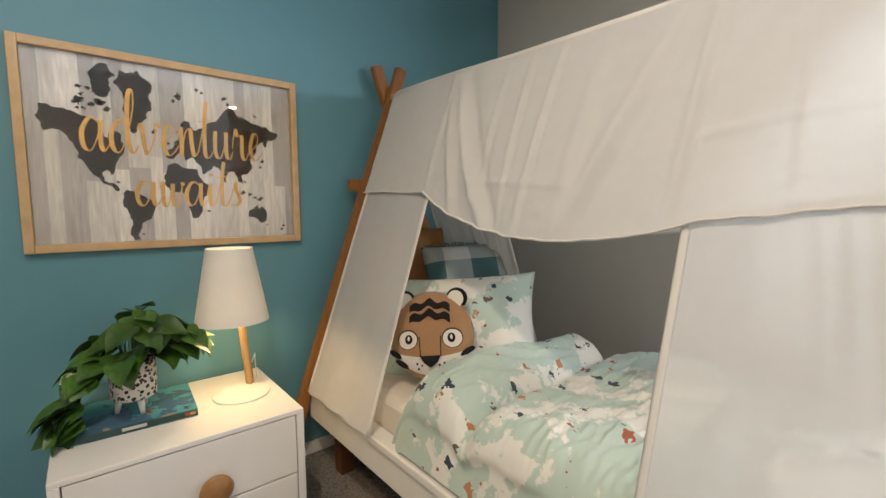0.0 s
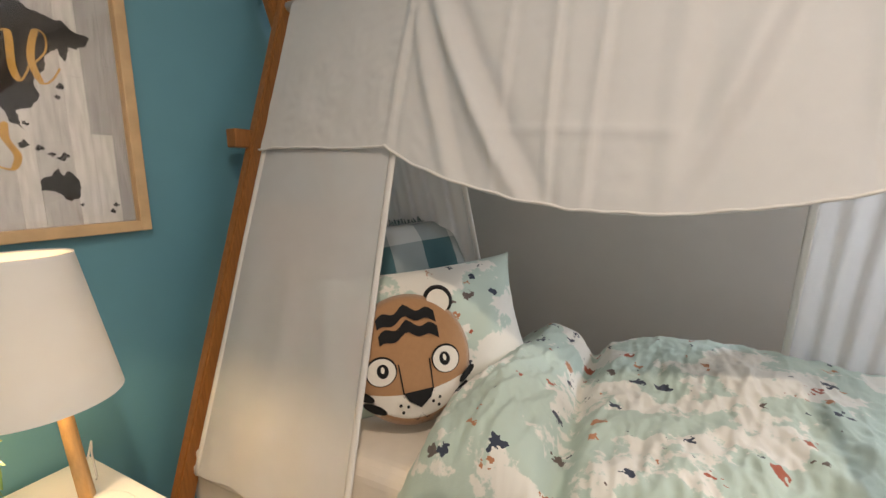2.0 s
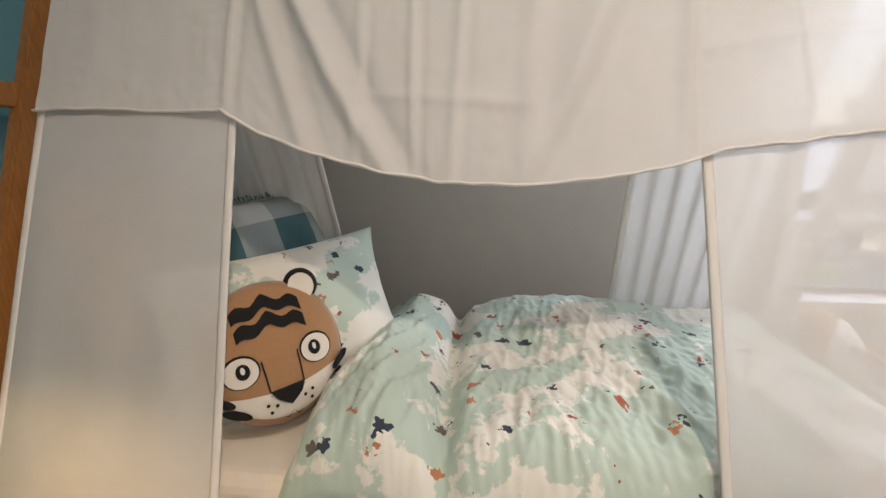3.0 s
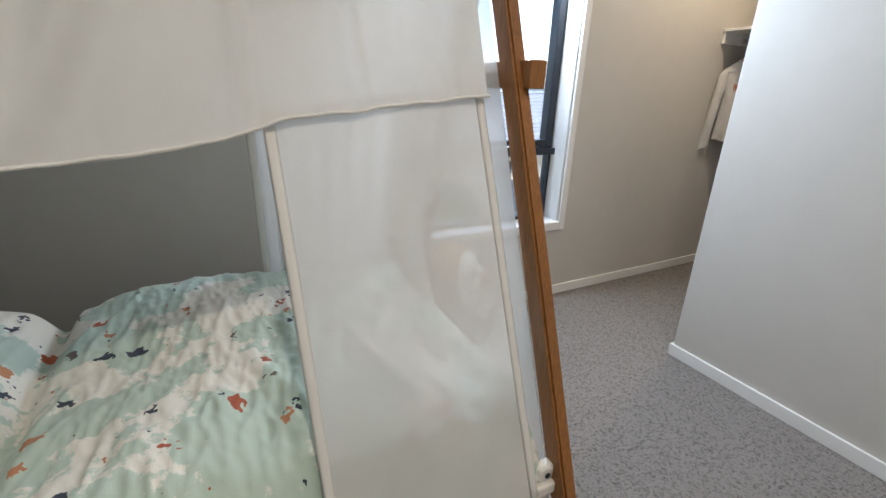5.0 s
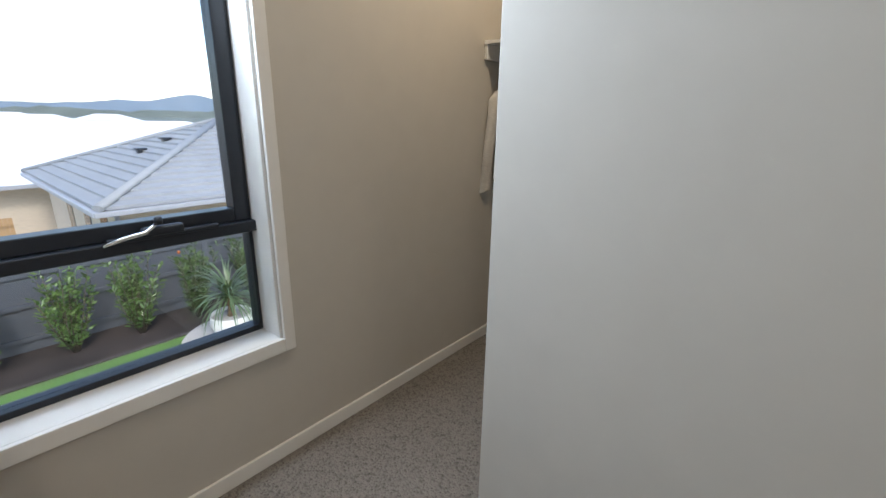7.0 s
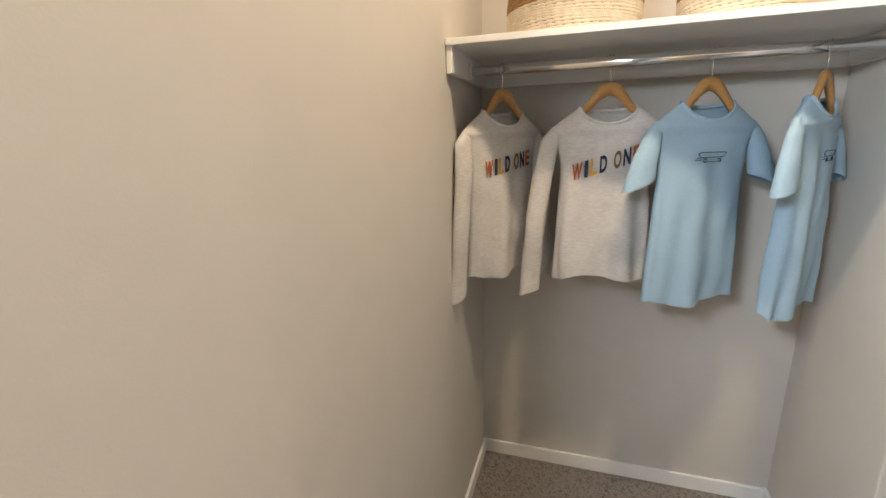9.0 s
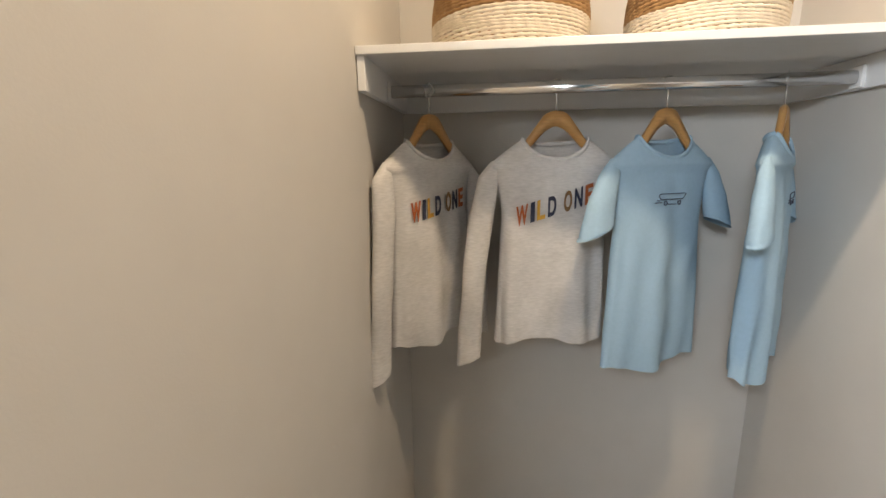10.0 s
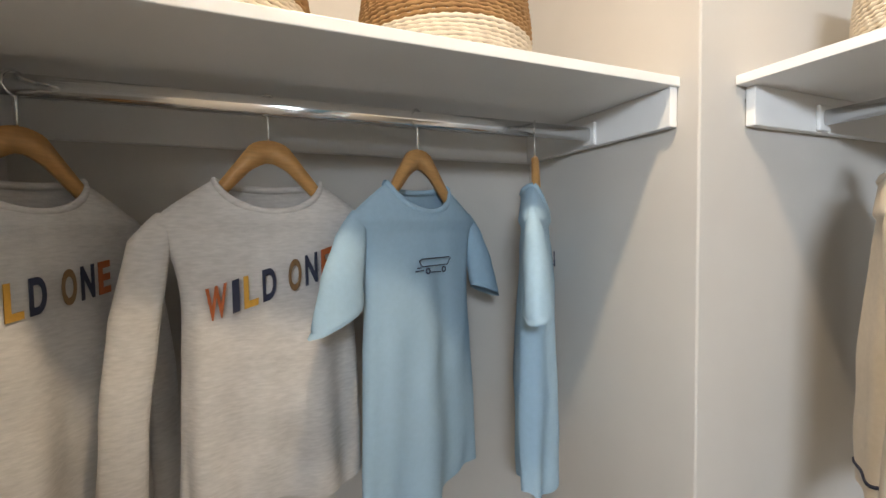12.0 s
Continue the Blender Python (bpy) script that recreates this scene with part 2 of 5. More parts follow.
def carpet_material():
    m = material("loop_pile_carpet", (0.30, 0.275, 0.25), 0.97)
    nt = m.node_tree
    b = nt.nodes["Principled BSDF"]
    tc = nt.nodes.new("ShaderNodeTexCoord")
    v = nt.nodes.new("ShaderNodeTexVoronoi")
    v.inputs["Scale"].default_value = 130
    n = nt.nodes.new("ShaderNodeTexNoise")
    n.inputs["Scale"].default_value, n.inputs["Detail"].default_value = 60, 4
    n2 = nt.nodes.new("ShaderNodeTexNoise")
    n2.inputs["Scale"].default_value = 500
    for k in (v, n, n2):
        nt.links.new(tc.outputs["Object"], k.inputs["Vector"])
    sep = nt.nodes.new("ShaderNodeSeparateColor")
    nt.links.new(v.outputs["Color"], sep.inputs["Color"])
    add = nt.nodes.new("ShaderNodeMath"); add.operation = "ADD"
    nt.links.new(sep.outputs["Red"], add.inputs[0]); nt.links.new(n.outputs["Fac"], add.inputs[1])
    add2 = nt.nodes.new("ShaderNodeMath"); add2.operation = "MULTIPLY_ADD"; add2.inputs[1].default_value = 0.5
    nt.links.new(add.outputs[0], add2.inputs[0]); nt.links.new(n2.outputs["Fac"], add2.inputs[2])
    r = nt.nodes.new("ShaderNodeValToRGB")
    r.color_ramp.elements[0].position, r.color_ramp.elements[0].color = 0.60, (0.062, 0.053, 0.046, 1)
    r.color_ramp.elements[1].position, r.color_ramp.elements[1].color = 1.0, (0.245, 0.221, 0.201, 1)
    nt.links.new(add2.outputs[0], r.inputs["Fac"])
    nt.links.new(r.outputs["Color"], b.inputs["Base Color"])
    bp = nt.nodes.new("ShaderNodeBump"); bp.inputs["Strength"].default_value, bp.inputs["Distance"].default_value = 0.9, 0.006
    bp.invert = True
    nt.links.new(v.outputs["Distance"], bp.inputs["Height"]); nt.links.new(bp.outputs["Normal"], b.inputs["Normal"])
    return m


CARPET = carpet_material()


def rope_material(name, base, dark, mask=None, other=None):
    """Twisted rope rows; with a mask direction, the side that faces it is woven in another colour."""
    m = material(name, base, 0.85, grain=0.3, scale=45, second=dark, bump=0.3, bump_scale=150)
    nt = m.node_tree
    b = nt.nodes["Principled BSDF"]
    if mask:
        tc = nt.nodes.new("ShaderNodeTexCoord")
        dot = nt.nodes.new("ShaderNodeVectorMath"); dot.operation = "DOT_PRODUCT"
        dot.inputs[1].default_value = mask
        nt.links.new(tc.outputs["Object"], dot.inputs[0])
        n = nt.nodes.new("ShaderNodeTexNoise"); n.inputs["Scale"].default_value = 30
        nt.links.new(tc.outputs["Object"], n.inputs["Vector"])
        add = nt.nodes.new("ShaderNodeMath"); add.operation = "MULTIPLY_ADD"; add.inputs[1].default_value = 0.03
        nt.links.new(n.outputs["Fac"], add.inputs[0]); nt.links.new(dot.outputs["Value"], add.inputs[2])
        gt = nt.nodes.new("ShaderNodeMath"); gt.operation = "GREATER_THAN"; gt.inputs[1].default_value = 0.095
        nt.links.new(add.outputs[0], gt.inputs[0])
        mix = nt.nodes.new("ShaderNodeMix"); mix.data_type = "RGBA"
        src = b.inputs["Base Color"].links[0].from_socket
        nt.links.new(gt.outputs[0], mix.inputs["Factor"]); nt.links.new(src, mix.inputs["A"])
        mix.inputs["B"].default_value = (*other, 1)
        nt.links.new(mix.outputs["Result"], b.inputs["Base Color"])
    return m


ROPE_WHITE = rope_material("white_rope", (0.74, 0.66, 0.54), (0.56, 0.48, 0.37))
ROPE_TAN = rope_material("seagrass_rope", (0.40, 0.235, 0.095), (0.23, 0.12, 0.045))
PENGUIN_WEAVE = rope_material("two_tone_weave", (0.40, 0.245, 0.115), (0.25, 0.14, 0.06), (0.72, -0.69, 0.0), (0.72, 0.70, 0.67))


def leaf_material(name, a, b2):
    m = material(name, a, 0.38, grain=0.5, scale=60, second=b2)
    nt = m.node_tree
    inf = nt.nodes.new("ShaderNodeObjectInfo")
    hsv = nt.nodes.new("ShaderNodeHueSaturation")
    mr = nt.nodes.new("ShaderNodeMapRange")
    mr.inputs["To Min"].default_value, mr.inputs["To Max"].default_value = 0.65, 1.35
    nt.links.new(inf.outputs["Random"], mr.inputs["Value"]); nt.links.new(mr.outputs["Result"], hsv.inputs["Value"])
    p = nt.nodes["Principled BSDF"]
    nt.links.new(p.inputs["Base Color"].links[0].from_socket, hsv.inputs["Color"])
    nt.links.new(hsv.outputs["Color"], p.inputs["Base Color"])
    return m


POTHOS = leaf_material("pothos_leaf", (0.070, 0.165, 0.020), (0.020, 0.065, 0.010))
SHRUB = leaf_material("shrub_leaf", (0.14, 0.22, 0.06), (0.06, 0.12, 0.035))
YUCCA = leaf_material("yucca_leaf", (0.20, 0.28, 0.13), (0.10, 0.17, 0.07))
HEATHER = material("heather_grey_jersey", (0.66, 0.635, 0.61), 0.95, grain=0.26, scale=120, stretch=(0.5, 0.5, 2.2), bump=0.25, bump_scale=500)
BLUE_JERSEY = material("pale_blue_jersey", (0.31, 0.45, 0.56), 0.95, grain=0.08, scale=100, bump=0.25, bump_scale=600)
OAT_JERSEY = material("oatmeal_jersey", (0.62, 0.55, 0.46), 0.95, grain=0.10, scale=100, bump=0.25, bump_scale=600)
LETTER_RUST = material("rust_lettering", (0.42, 0.11, 0.03), 0.9, grain=0.2, scale=200)
LETTER_NAVY = material("navy_lettering", (0.03, 0.035, 0.065), 0.9, grain=0.2, scale=200)
LETTER_OCHRE = material("ochre_lettering", (0.60, 0.33, 0.05), 0.9, grain=0.2, scale=200)
LETTER_BROWN = material("brown_lettering", (0.21, 0.12, 0.05), 0.9, grain=0.2, scale=200)
ROOF = material("grey_concrete_tile", (0.31, 0.33, 0.345), 0.8, grain=0.2, scale=6, bump=0.2, bump_scale=60)
ROOF_WHITE = material("pale_metal_roof", (0.80, 0.80, 0.80), 0.5, grain=0.04, scale=2)
BRICK_CREAM = material("cream_brick", (0.60, 0.52, 0.40), 0.9, grain=0.25, scale=5, stretch=(1, 1, 6), bump=0.3, bump_scale=30)
GUTTER = material("grey_gutter", (0.35, 0.37, 0.40), 0.5, grain=0.05, scale=5)
FENCE_DARK = material("charcoal_fence", (0.080, 0.090, 0.108), 0.75, grain=0.2, scale=12, stretch=(0.5, 1, 5))
FENCE_PINE = material("pine_fence", (0.42, 0.27, 0.13), 0.85, grain=0.3, scale=10, stretch=(5, 1, 0.5))
LAWN = material("lawn", (0.10, 0.22, 0.03), 0.95, grain=0.4, scale=40, bump=0.8, bump_scale=120)
MULCH = material("bark_mulch", (0.045, 0.033, 0.027), 0.98, grain=0.6, scale=30, bump=1.0, bump_scale=60)
CONCRETE = material("pale_concrete", (0.52, 0.49, 0.45), 0.9, grain=0.15, scale=4, bump=0.2, bump_scale=60)
# bush colour with the distance haze painted into it
HILL = material("hazed_bush", (0.17, 0.225, 0.28), 1.0, grain=0.2, scale=0.02)
FAR_LAND = material("far_suburb_land", (0.16, 0.19, 0.16), 1.0, grain=0.4, scale=0.03)
DARK_GLASS = material("dark_window_glass", (0.04, 0.05, 0.06), 0.1)


# ---- helpers for building ----
def smooth(bm):
    for f in bm.faces:
        f.smooth = True
    return bm


def finish(name, bm, mat):
    me = bpy.data.meshes.new(name)
    bmesh.ops.recalc_face_normals(bm, faces=bm.faces[:])
    bm.to_mesh(me)
    bm.free()
    for m in (mat if isinstance(mat, (list, tuple)) else [mat]):
        me.materials.append(m)
    return me


def part(name, bm, mat, parent, label=""):
    ob = new(name, finish(name, bm, mat))
    ob.parent = parent
    if label:
        ob["label"] = label
    return ob


def thing(name, label, category, group="", at=None):
    ob = new(name)
    ob.empty_display_size = 0.1
    if at is not None:
        ob.matrix_world = at
    return tagged(ob, label, category, group)


def solid(name, bm, mat, label="", category="", group="", kind=""):
    return tagged(new(name, finish(name, bm, mat)), label, category, group, kind)


def box(x0, x1, y0, y1, z0, z1, bevel=0.0, seg=2, bm=None):
    """A box with softened edges, added to bm if given."""
    b = bmesh.new()
    bmesh.ops.create_cube(b, size=1.0)
    bmesh.ops.transform(b, matrix=Matrix.LocRotScale(((x0 + x1) / 2, (y0 + y1) / 2, (z0 + z1) / 2), None, (x1 - x0, y1 - y0, z1 - z0)), verts=b.verts)
    if bevel:
        bmesh.ops.bevel(b, geom=b.edges[:], offset=bevel, segments=seg, affect="EDGES", profile=0.5)
    if bm is None:
        return b
    me = bpy.data.meshes.new("tmp")
    b.to_mesh(me); b.free()
    bm.from_mesh(me)
    bpy.data.meshes.remove(me)
    return bm


def frame_along(points, i):
    p, q = Vector(points[max(i - 1, 0)]), Vector(points[min(i + 1, len(points) - 1)])
    t = (q - p).normalized()
    a = Vector((0, 0, 1)) if abs(t.z) < 0.9 else Vector((0, 1, 0))
    u = t.cross(a).normalized()
    return u, u.cross(t).normalized()


def tube(points, radii, n=10, bm=None, closed=True, flat=1.0):
    """A round rod along points."""
    b = bm or bmesh.new()
    rings = []
    for i, p in enumerate(points):
        r = radii[i] if isinstance(radii, (list, tuple)) else radii
        u, v = frame_along(points, i)
        rings.append([b.verts.new(Vector(p) + u * r * math.cos(2 * math.pi * k / n) + v * r * flat * math.sin(2 * math.pi * k / n)) for k in range(n)])
    for a, c in zip(rings, rings[1:]):
        for k in range(n):
            b.faces.new((a[k], a[(k + 1) % n], c[(k + 1) % n], c[k])).smooth = True
    if closed:
        b.faces.new(rings[0][::-1]); b.faces.new(rings[-1])
    return b


def lathe(profile, n=40, bm=None, cap=False):
    """A turned form round z from (radius, height) pairs."""
    b = bm or bmesh.new()
    rings = [[b.verts.new((r * math.cos(2 * math.pi * k / n), r * math.sin(2 * math.pi * k / n), z)) for k in range(n)] for r, z in profile]
    for a, c in zip(rings, rings[1:]):
        for k in range(n):
            b.faces.new((a[k], a[(k + 1) % n], c[(k + 1) % n], c[k])).smooth = True
    if cap:
        b.faces.new(rings[0][::-1]); b.faces.new(rings[-1])
    return b


def sheet(fn, nu, nv, bm=None, hole=None):
    """A surface from fn(u, v), u and v from 0 to 1."""
    b = bm or bmesh.new()
    g = [[b.verts.new(fn(i / nu, j / nv)) for j in range(nv + 1)] for i in range(nu + 1)]
    for i in range(nu):
        for j in range(nv):
            if hole and hole((i + 0.5) / nu, (j + 0.5) / nv):
                continue
            b.faces.new((g[i][j], g[i + 1][j], g[i + 1][j + 1], g[i][j + 1])).smooth = True
    return b


def polygon(points, depth=0.0, bm=None):
    """A flat plate from outline points (x, y), lifted along z."""
    b = bm or bmesh.new()
    vs = [b.verts.new((x, y, depth)) for x, y in points]
    f = b.faces.new(vs)
    if depth:
        low = [b.verts.new((x, y, 0)) for x, y in points]
        for k in range(len(vs)):
            b.faces.new((vs[k], low[k], low[(k + 1) % len(vs)], vs[(k + 1) % len(vs)]))
    bmesh.ops.triangulate(b, faces=[f])
    return b


def move(bm, m):
    bmesh.ops.transform(bm, matrix=m, verts=bm.verts)
    return bm


def ellipse(cx, cy, rx, ry, n=28, turn=0.0):
    c, s = math.cos(turn), math.sin(turn)
    return [(cx + rx * math.cos(a) * c - ry * math.sin(a) * s, cy + rx * math.cos(a) * s + ry * math.sin(a) * c) for a in (2 * math.pi * k / n for k in range(n))]


def stroke(points, widths, depth=0.0, bm=None):
    """A flat brush stroke through points with changing width."""
    left, right = [], []
    for i, p in enumerate(points):
        a, c = points[max(i - 1, 0)], points[min(i + 1, len(points) - 1)]
        d = Vector((c[0] - a[0], c[1] - a[1])).normalized()
        w = widths[i] / 2
        left.append((p[0] - d.y * w, p[1] + d.x * w)); right.append((p[0] + d.y * w, p[1] - d.x * w))
    return polygon(left + right[::-1], depth, bm)


def lettering(text, size, depth=0.0008, shear=0.0, bold=0.0):
    """Letters as a mesh in the xy plane, centred."""
    cu = bpy.data.curves.new("letters", "FONT")
    cu.body, cu.size, cu.align_x, cu.align_y, cu.extrude, cu.shear = text, size, "CENTER", "CENTER", depth, shear
    cu.offset = bold
    ob = bpy.data.objects.new("letters", cu)
    scene.collection.objects.link(ob)
    me = bpy.data.meshes.new_from_object(ob.evaluated_get(bpy.context.evaluated_depsgraph_get()))
    b = bmesh.new()
    b.from_mesh(me)
    bpy.data.objects.remove(ob)
    bpy.data.meshes.remove(me)
    bpy.data.curves.remove(cu)
    return b


def wob(x, y=0.0, z=0.0, s=1.0):
    return noise.noise(Vector((x * s, y * s, z * s)))


# ---- the rooms ----
NIB = 3.71                      # face of the wall that hides the wardrobe
BACK = 5.345                    # back wall of the wardrobe
SOUTH = -3.9
WX0, WX1, WZ0, WZ1 = 2.672, 3.578, 0.53, 2.12   # window opening


def wall(name, label, bm, mat):
    return solid(name, bm, mat, label, "wall", kind="structure")


floor = solid("floor", box(-0.1, 5.6, SOUTH - 0.1, 0.0, -0.12, 0.0), CARPET, "grey-brown loop pile carpet over the whole floor", "floor", kind="structure")
ceiling = solid("ceiling", box(-0.1, 5.6, SOUTH - 0.1, 0.25, CEIL, CEIL + 0.15), WHITE_CEIL, "plain white plaster ceiling", "ceiling", kind="structure")
wall("wall_west", "teal painted feature wall behind the bed head", box(-0.12, 0, SOUTH, 0.0, 0, CEIL), TEAL)
bm = bmesh.new()
box(-0.12, WX0, 0, 0.22, -0.12, CEIL, bm=bm)
box(WX1, 5.6, 0, 0.22, -0.12, CEIL, bm=bm)
box(WX0, WX1, 0, 0.22, -0.12, WZ0 - 0.012, bm=bm)
box(WX0, WX1, 0, 0.22, WZ1 + 0.012, CEIL, bm=bm)
wall("wall_north", "warm grey painted wall with the window", bm, GREIGE)
wall("wall_south", "warm grey painted plain wall", box(-0.12, NIB, SOUTH - 0.12, SOUTH, 0, CEIL), GREIGE)
wall("wall_partition", "warm grey painted partition in front of the wardrobe", box(NIB, NIB + 0.10, SOUTH, -0.858, 0, CEIL, 0.004), GREIGE)
wall("wall_east", "warm grey back wall of the wardrobe", box(BACK, BACK + 0.12, -1.17, 0.0, 0, CEIL), GREIGE)
wall("wall_wardrobe_corner", "warm grey painted wall corner between wardrobe bays", box(4.81, BACK + 0.12, -1.95, -1.17, 0, CEIL, 0.004), GREIGE)
wall("wall_wardrobe_south", "warm grey back wall of the side bay", box(NIB + 0.10, 4.81, -1.95, -1.83, 0, CEIL), GREIGE)


def skirting(name, x0, x1, y0, y1):
    return solid(name, box(x0, x1, y0, y1, 0, 0.066, 0.003), TRIM, "white gloss skirting board along the wall", "baseboard", kind="structure")


skirting("baseboard_north", 0.013, BACK - 0.013, -0.013, 0.0)
skirting("baseboard_west", 0.0, 0.013, SOUTH, 0.0)
skirting("baseboard_partition", NIB - 0.013, NIB, SOUTH, -0.845)
skirting("baseboard_partition_end", NIB, NIB + 0.113, -0.858, -0.845)
skirting("baseboard_wardrobe", BACK - 0.013, BACK, -1.17, -0.0)
skirting("baseboard_wardrobe_side", 4.81, BACK - 0.013, -1.17, -1.157)
skirting("baseboard_bay_end", 4.797, 4.81, -1.83, -1.157)
skirting("baseboard_bay_back", NIB + 0.113, 4.797, -1.83, -1.817)
skirting("baseboard_partition_back", NIB + 0.10, NIB + 0.113, -1.817, -0.858)


def downlight_fitting(x, y):
    t = thing("downlight", "round white recessed ceiling downlight, lit", "light", "ceiling downlights", pose(x, y, CEIL))
    part("trim_ring", lathe([(0.047, -0.004), (0.060, -0.006), (0.064, 0.0), (0.047, 0.0)], 32), TRIM, t)
    part("lens", lathe([(0.0005, -0.0015), (0.046, -0.0015)], 32), DOWNLIGHT_LENS, t)


for dx, dy, watts in DOWNLIGHTS:
    downlight_fitting(dx, dy)


def build_window():
    w = tagged(new("window_1"), "navy aluminium awning window with white timber reveal", "window", kind="structure")
    e = 0.056
    for nm, bx in (("architrave", (WX0 - e, WX0, -0.018, 0.0, WZ0 - e, WZ1 + e)), ("architrave", (WX1, WX1 + 0.045, -0.018, 0.0, WZ0 - e, WZ1 + e)),
                   ("architrave", (WX0, WX1, -0.018, 0.0, WZ0 - e, WZ0)), ("architrave", (WX0, WX1, -0.018, 0.0, WZ1, WZ1 + e))):
        part(nm, box(*bx, 0.003), TRIM, w)
    part("window_sill", box(WX0, WX1, 0.0, 0.13, WZ0 - 0.012, WZ0, 0.002), TRIM, w)
    part("reveal", box(WX0, WX0 + 0.012, 0.0, 0.13, WZ0, WZ1, 0.002), TRIM, w)
    part("reveal", box(WX1 - 0.012, WX1, 0.0, 0.13, WZ0, WZ1, 0.002), TRIM, w)
    part("reveal", box(WX0 + 0.012, WX1 - 0.012, 0.0, 0.13, WZ1 - 0.012, WZ1, 0.002), TRIM, w)
    y0, y1 = 0.125, 0.19
    fx0, fx1 = WX0 + 0.012, WX1 - 0.002
    fr = part("window_frame", box(fx0, fx0 + 0.022, y0, y1, WZ0, WZ1, 0.003), ALU, w)
    part("window_frame", box(fx1 - 0.022, fx1, y0, y1, WZ0, WZ1, 0.003), ALU, w)
    part("window_frame", box(fx0 + 0.022, fx1 - 0.022, y0, y1, WZ0, WZ0 + 0.022, 0.003), ALU, w)
    part("window_frame", box(fx0 + 0.022, fx1 - 0.022, y0, y1, WZ1 - 0.022, WZ1, 0.003), ALU, w)
    part("transom", box(fx0 - 0.006, fx1 + 0.004, y0 - 0.035, y1, 0.945, 0.985, 0.004), ALU, w)
    s = 0.048
    sx0, sx1, sz0, sz1 = fx0 + 0.024, fx1 - 0.024, 0.987, WZ1 - 0.024
    ys = y0 - 0.012
    part("sash", box(sx0, sx0 + s, ys, y1 - 0.01, sz0, sz1, 0.004), ALU, w)
    part("sash", box(sx1 - s, sx1, ys, y1 - 0.01, sz0, sz1, 0.004), ALU, w)
    part("sash", box(sx0 + s, sx1 - s, ys, y1 - 0.01, sz0, sz0 + s, 0.004), ALU, w)
    part("sash", box(sx0 + s, sx1 - s, ys, y1 - 0.01, sz1 - s, sz1, 0.004), ALU, w)
    for z0, z1, x0, x1 in ((WZ0 + 0.022, 0.945, fx0 + 0.022, fx1 - 0.022), (sz0 + s, sz1 - s, sx0 + s, sx1 - s)):
        p = part("pane", box(x0, x1, 0.152, 0.156, z0, z1), GLASS, w)
        p.visible_shadow = False
    # chain winder on the transom
    bm2 = box(3.11, 3.43, y0 - 0.052, y0 - 0.034, 0.984, 1.000, 0.005)
    box(3.20, 3.32, y0 - 0.058, y0 - 0.030, 0.990, 1.022, 0.010, 3, bm2)
    wd = part("winder", bm2, ALU, w, "dark window winder")
    part("winder_arm", tube([(3.10, 0.075, 0.985), (3.15, 0.070, 0.999), (3.21, 0.068, 1.008), (3.24, 0.066, 1.030)], [0.006, 0.007, 0.007, 0.006], 8), CHROME, w)
    part("winder_knob", move(lathe([(0.001, -0.014), (0.011, -0.010), (0.013, 0.0), (0.011, 0.010), (0.001, 0.014)], 16), pose(3.247, 0.066, 1.040)), ALU, w)
    return w


build_window()


def blind_chain():
    t = thing("blind_chain", "white beaded blind chain hanging beside the window", "blind chain")
    for y in (0.050, 0.078):
        b = bmesh.new()
        for k in range(140):
            bmesh.ops.create_icosphere(b, subdivisions=1, radius=0.0042, matrix=pose(WX0 + 0.020, y, 0.75 + k * 0.0095))
        part("bead_string", smooth(b), PLASTIC, t)["kind"] = "stuff"
    part("chain_cleat", box(WX0 + 0.012, WX0 + 0.030, 0.040, 0.085, 0.725, 0.765, 0.004), PLASTIC, t, "clear plastic cleat")


blind_chain()


# ---- picture ----
def rough_outline(pts, level=3, amount=0.16, seed=0):
    rnd = random.Random(seed)
    for _ in range(level):
        out = []
        for a, c in zip(pts, pts[1:] + pts[:1]):
            dx, dy = c[0] - a[0], c[1] - a[1]
            k = (rnd.random() - 0.5) * 2 * amount
            out += [a, ((a[0] + c[0]) / 2 - dy * k, (a[1] + c[1]) / 2 + dx * k)]
        pts = out
    return pts


SCRIPT, ADVANCE = {}, dict(a=1.12, d=1.15, v=0.98, e=0.80, n=0.95, t=0.70, u=1.0, r=0.85, w=1.15, i=0.50, s=0.65)
SCRIPT["a"] = [[(.75, .85), (.45, 1.0), (.12, .6), (.15, .12), (.42, .02), (.72, .5), (.85, .95)], [(.85, .95), (.80, .3), (.92, .0), (1.15, .25)]]
SCRIPT["d"] = [[(.75, .85), (.45, 1.0), (.12, .6), (.15, .12), (.42, .02), (.75, .6), (1.05, 1.5), (1.02, 2.0), (.85, 1.75), (.76, .8), (.82, .15), (.98, .0), (1.18, .25)]]
SCRIPT["v"] = [[(.0, .75), (.15, .95), (.30, .2), (.42, .0), (.75, .6), (.78, 1.0), (1.0, .88)]]
SCRIPT["e"] = [[(.0, .25), (.48, .6), (.55, .92), (.32, .97), (.12, .45), (.30, .02), (.58, .1), (.82, .35)]]
SCRIPT["n"] = [[(.0, .7), (.14, .95), (.14, .0)], [(.14, .1), (.35, .8), (.58, .92), (.63, .4), (.74, .02), (.96, .25)]]
SCRIPT["t"] = [[(.0, .25), (.42, 1.5), (.48, 1.9), (.36, 1.4), (.30, .2), (.48, .0), (.72, .25)], [(.02, 1.22), (.40, 1.25), (.78, 1.36)]]
SCRIPT["u"] = [[(.0, .6), (.15, .95), (.12, .25), (.33, .0), (.62, .5), (.70, .95)], [(.70, .95), (.68, .2), (.84, .0), (1.02, .25)]]
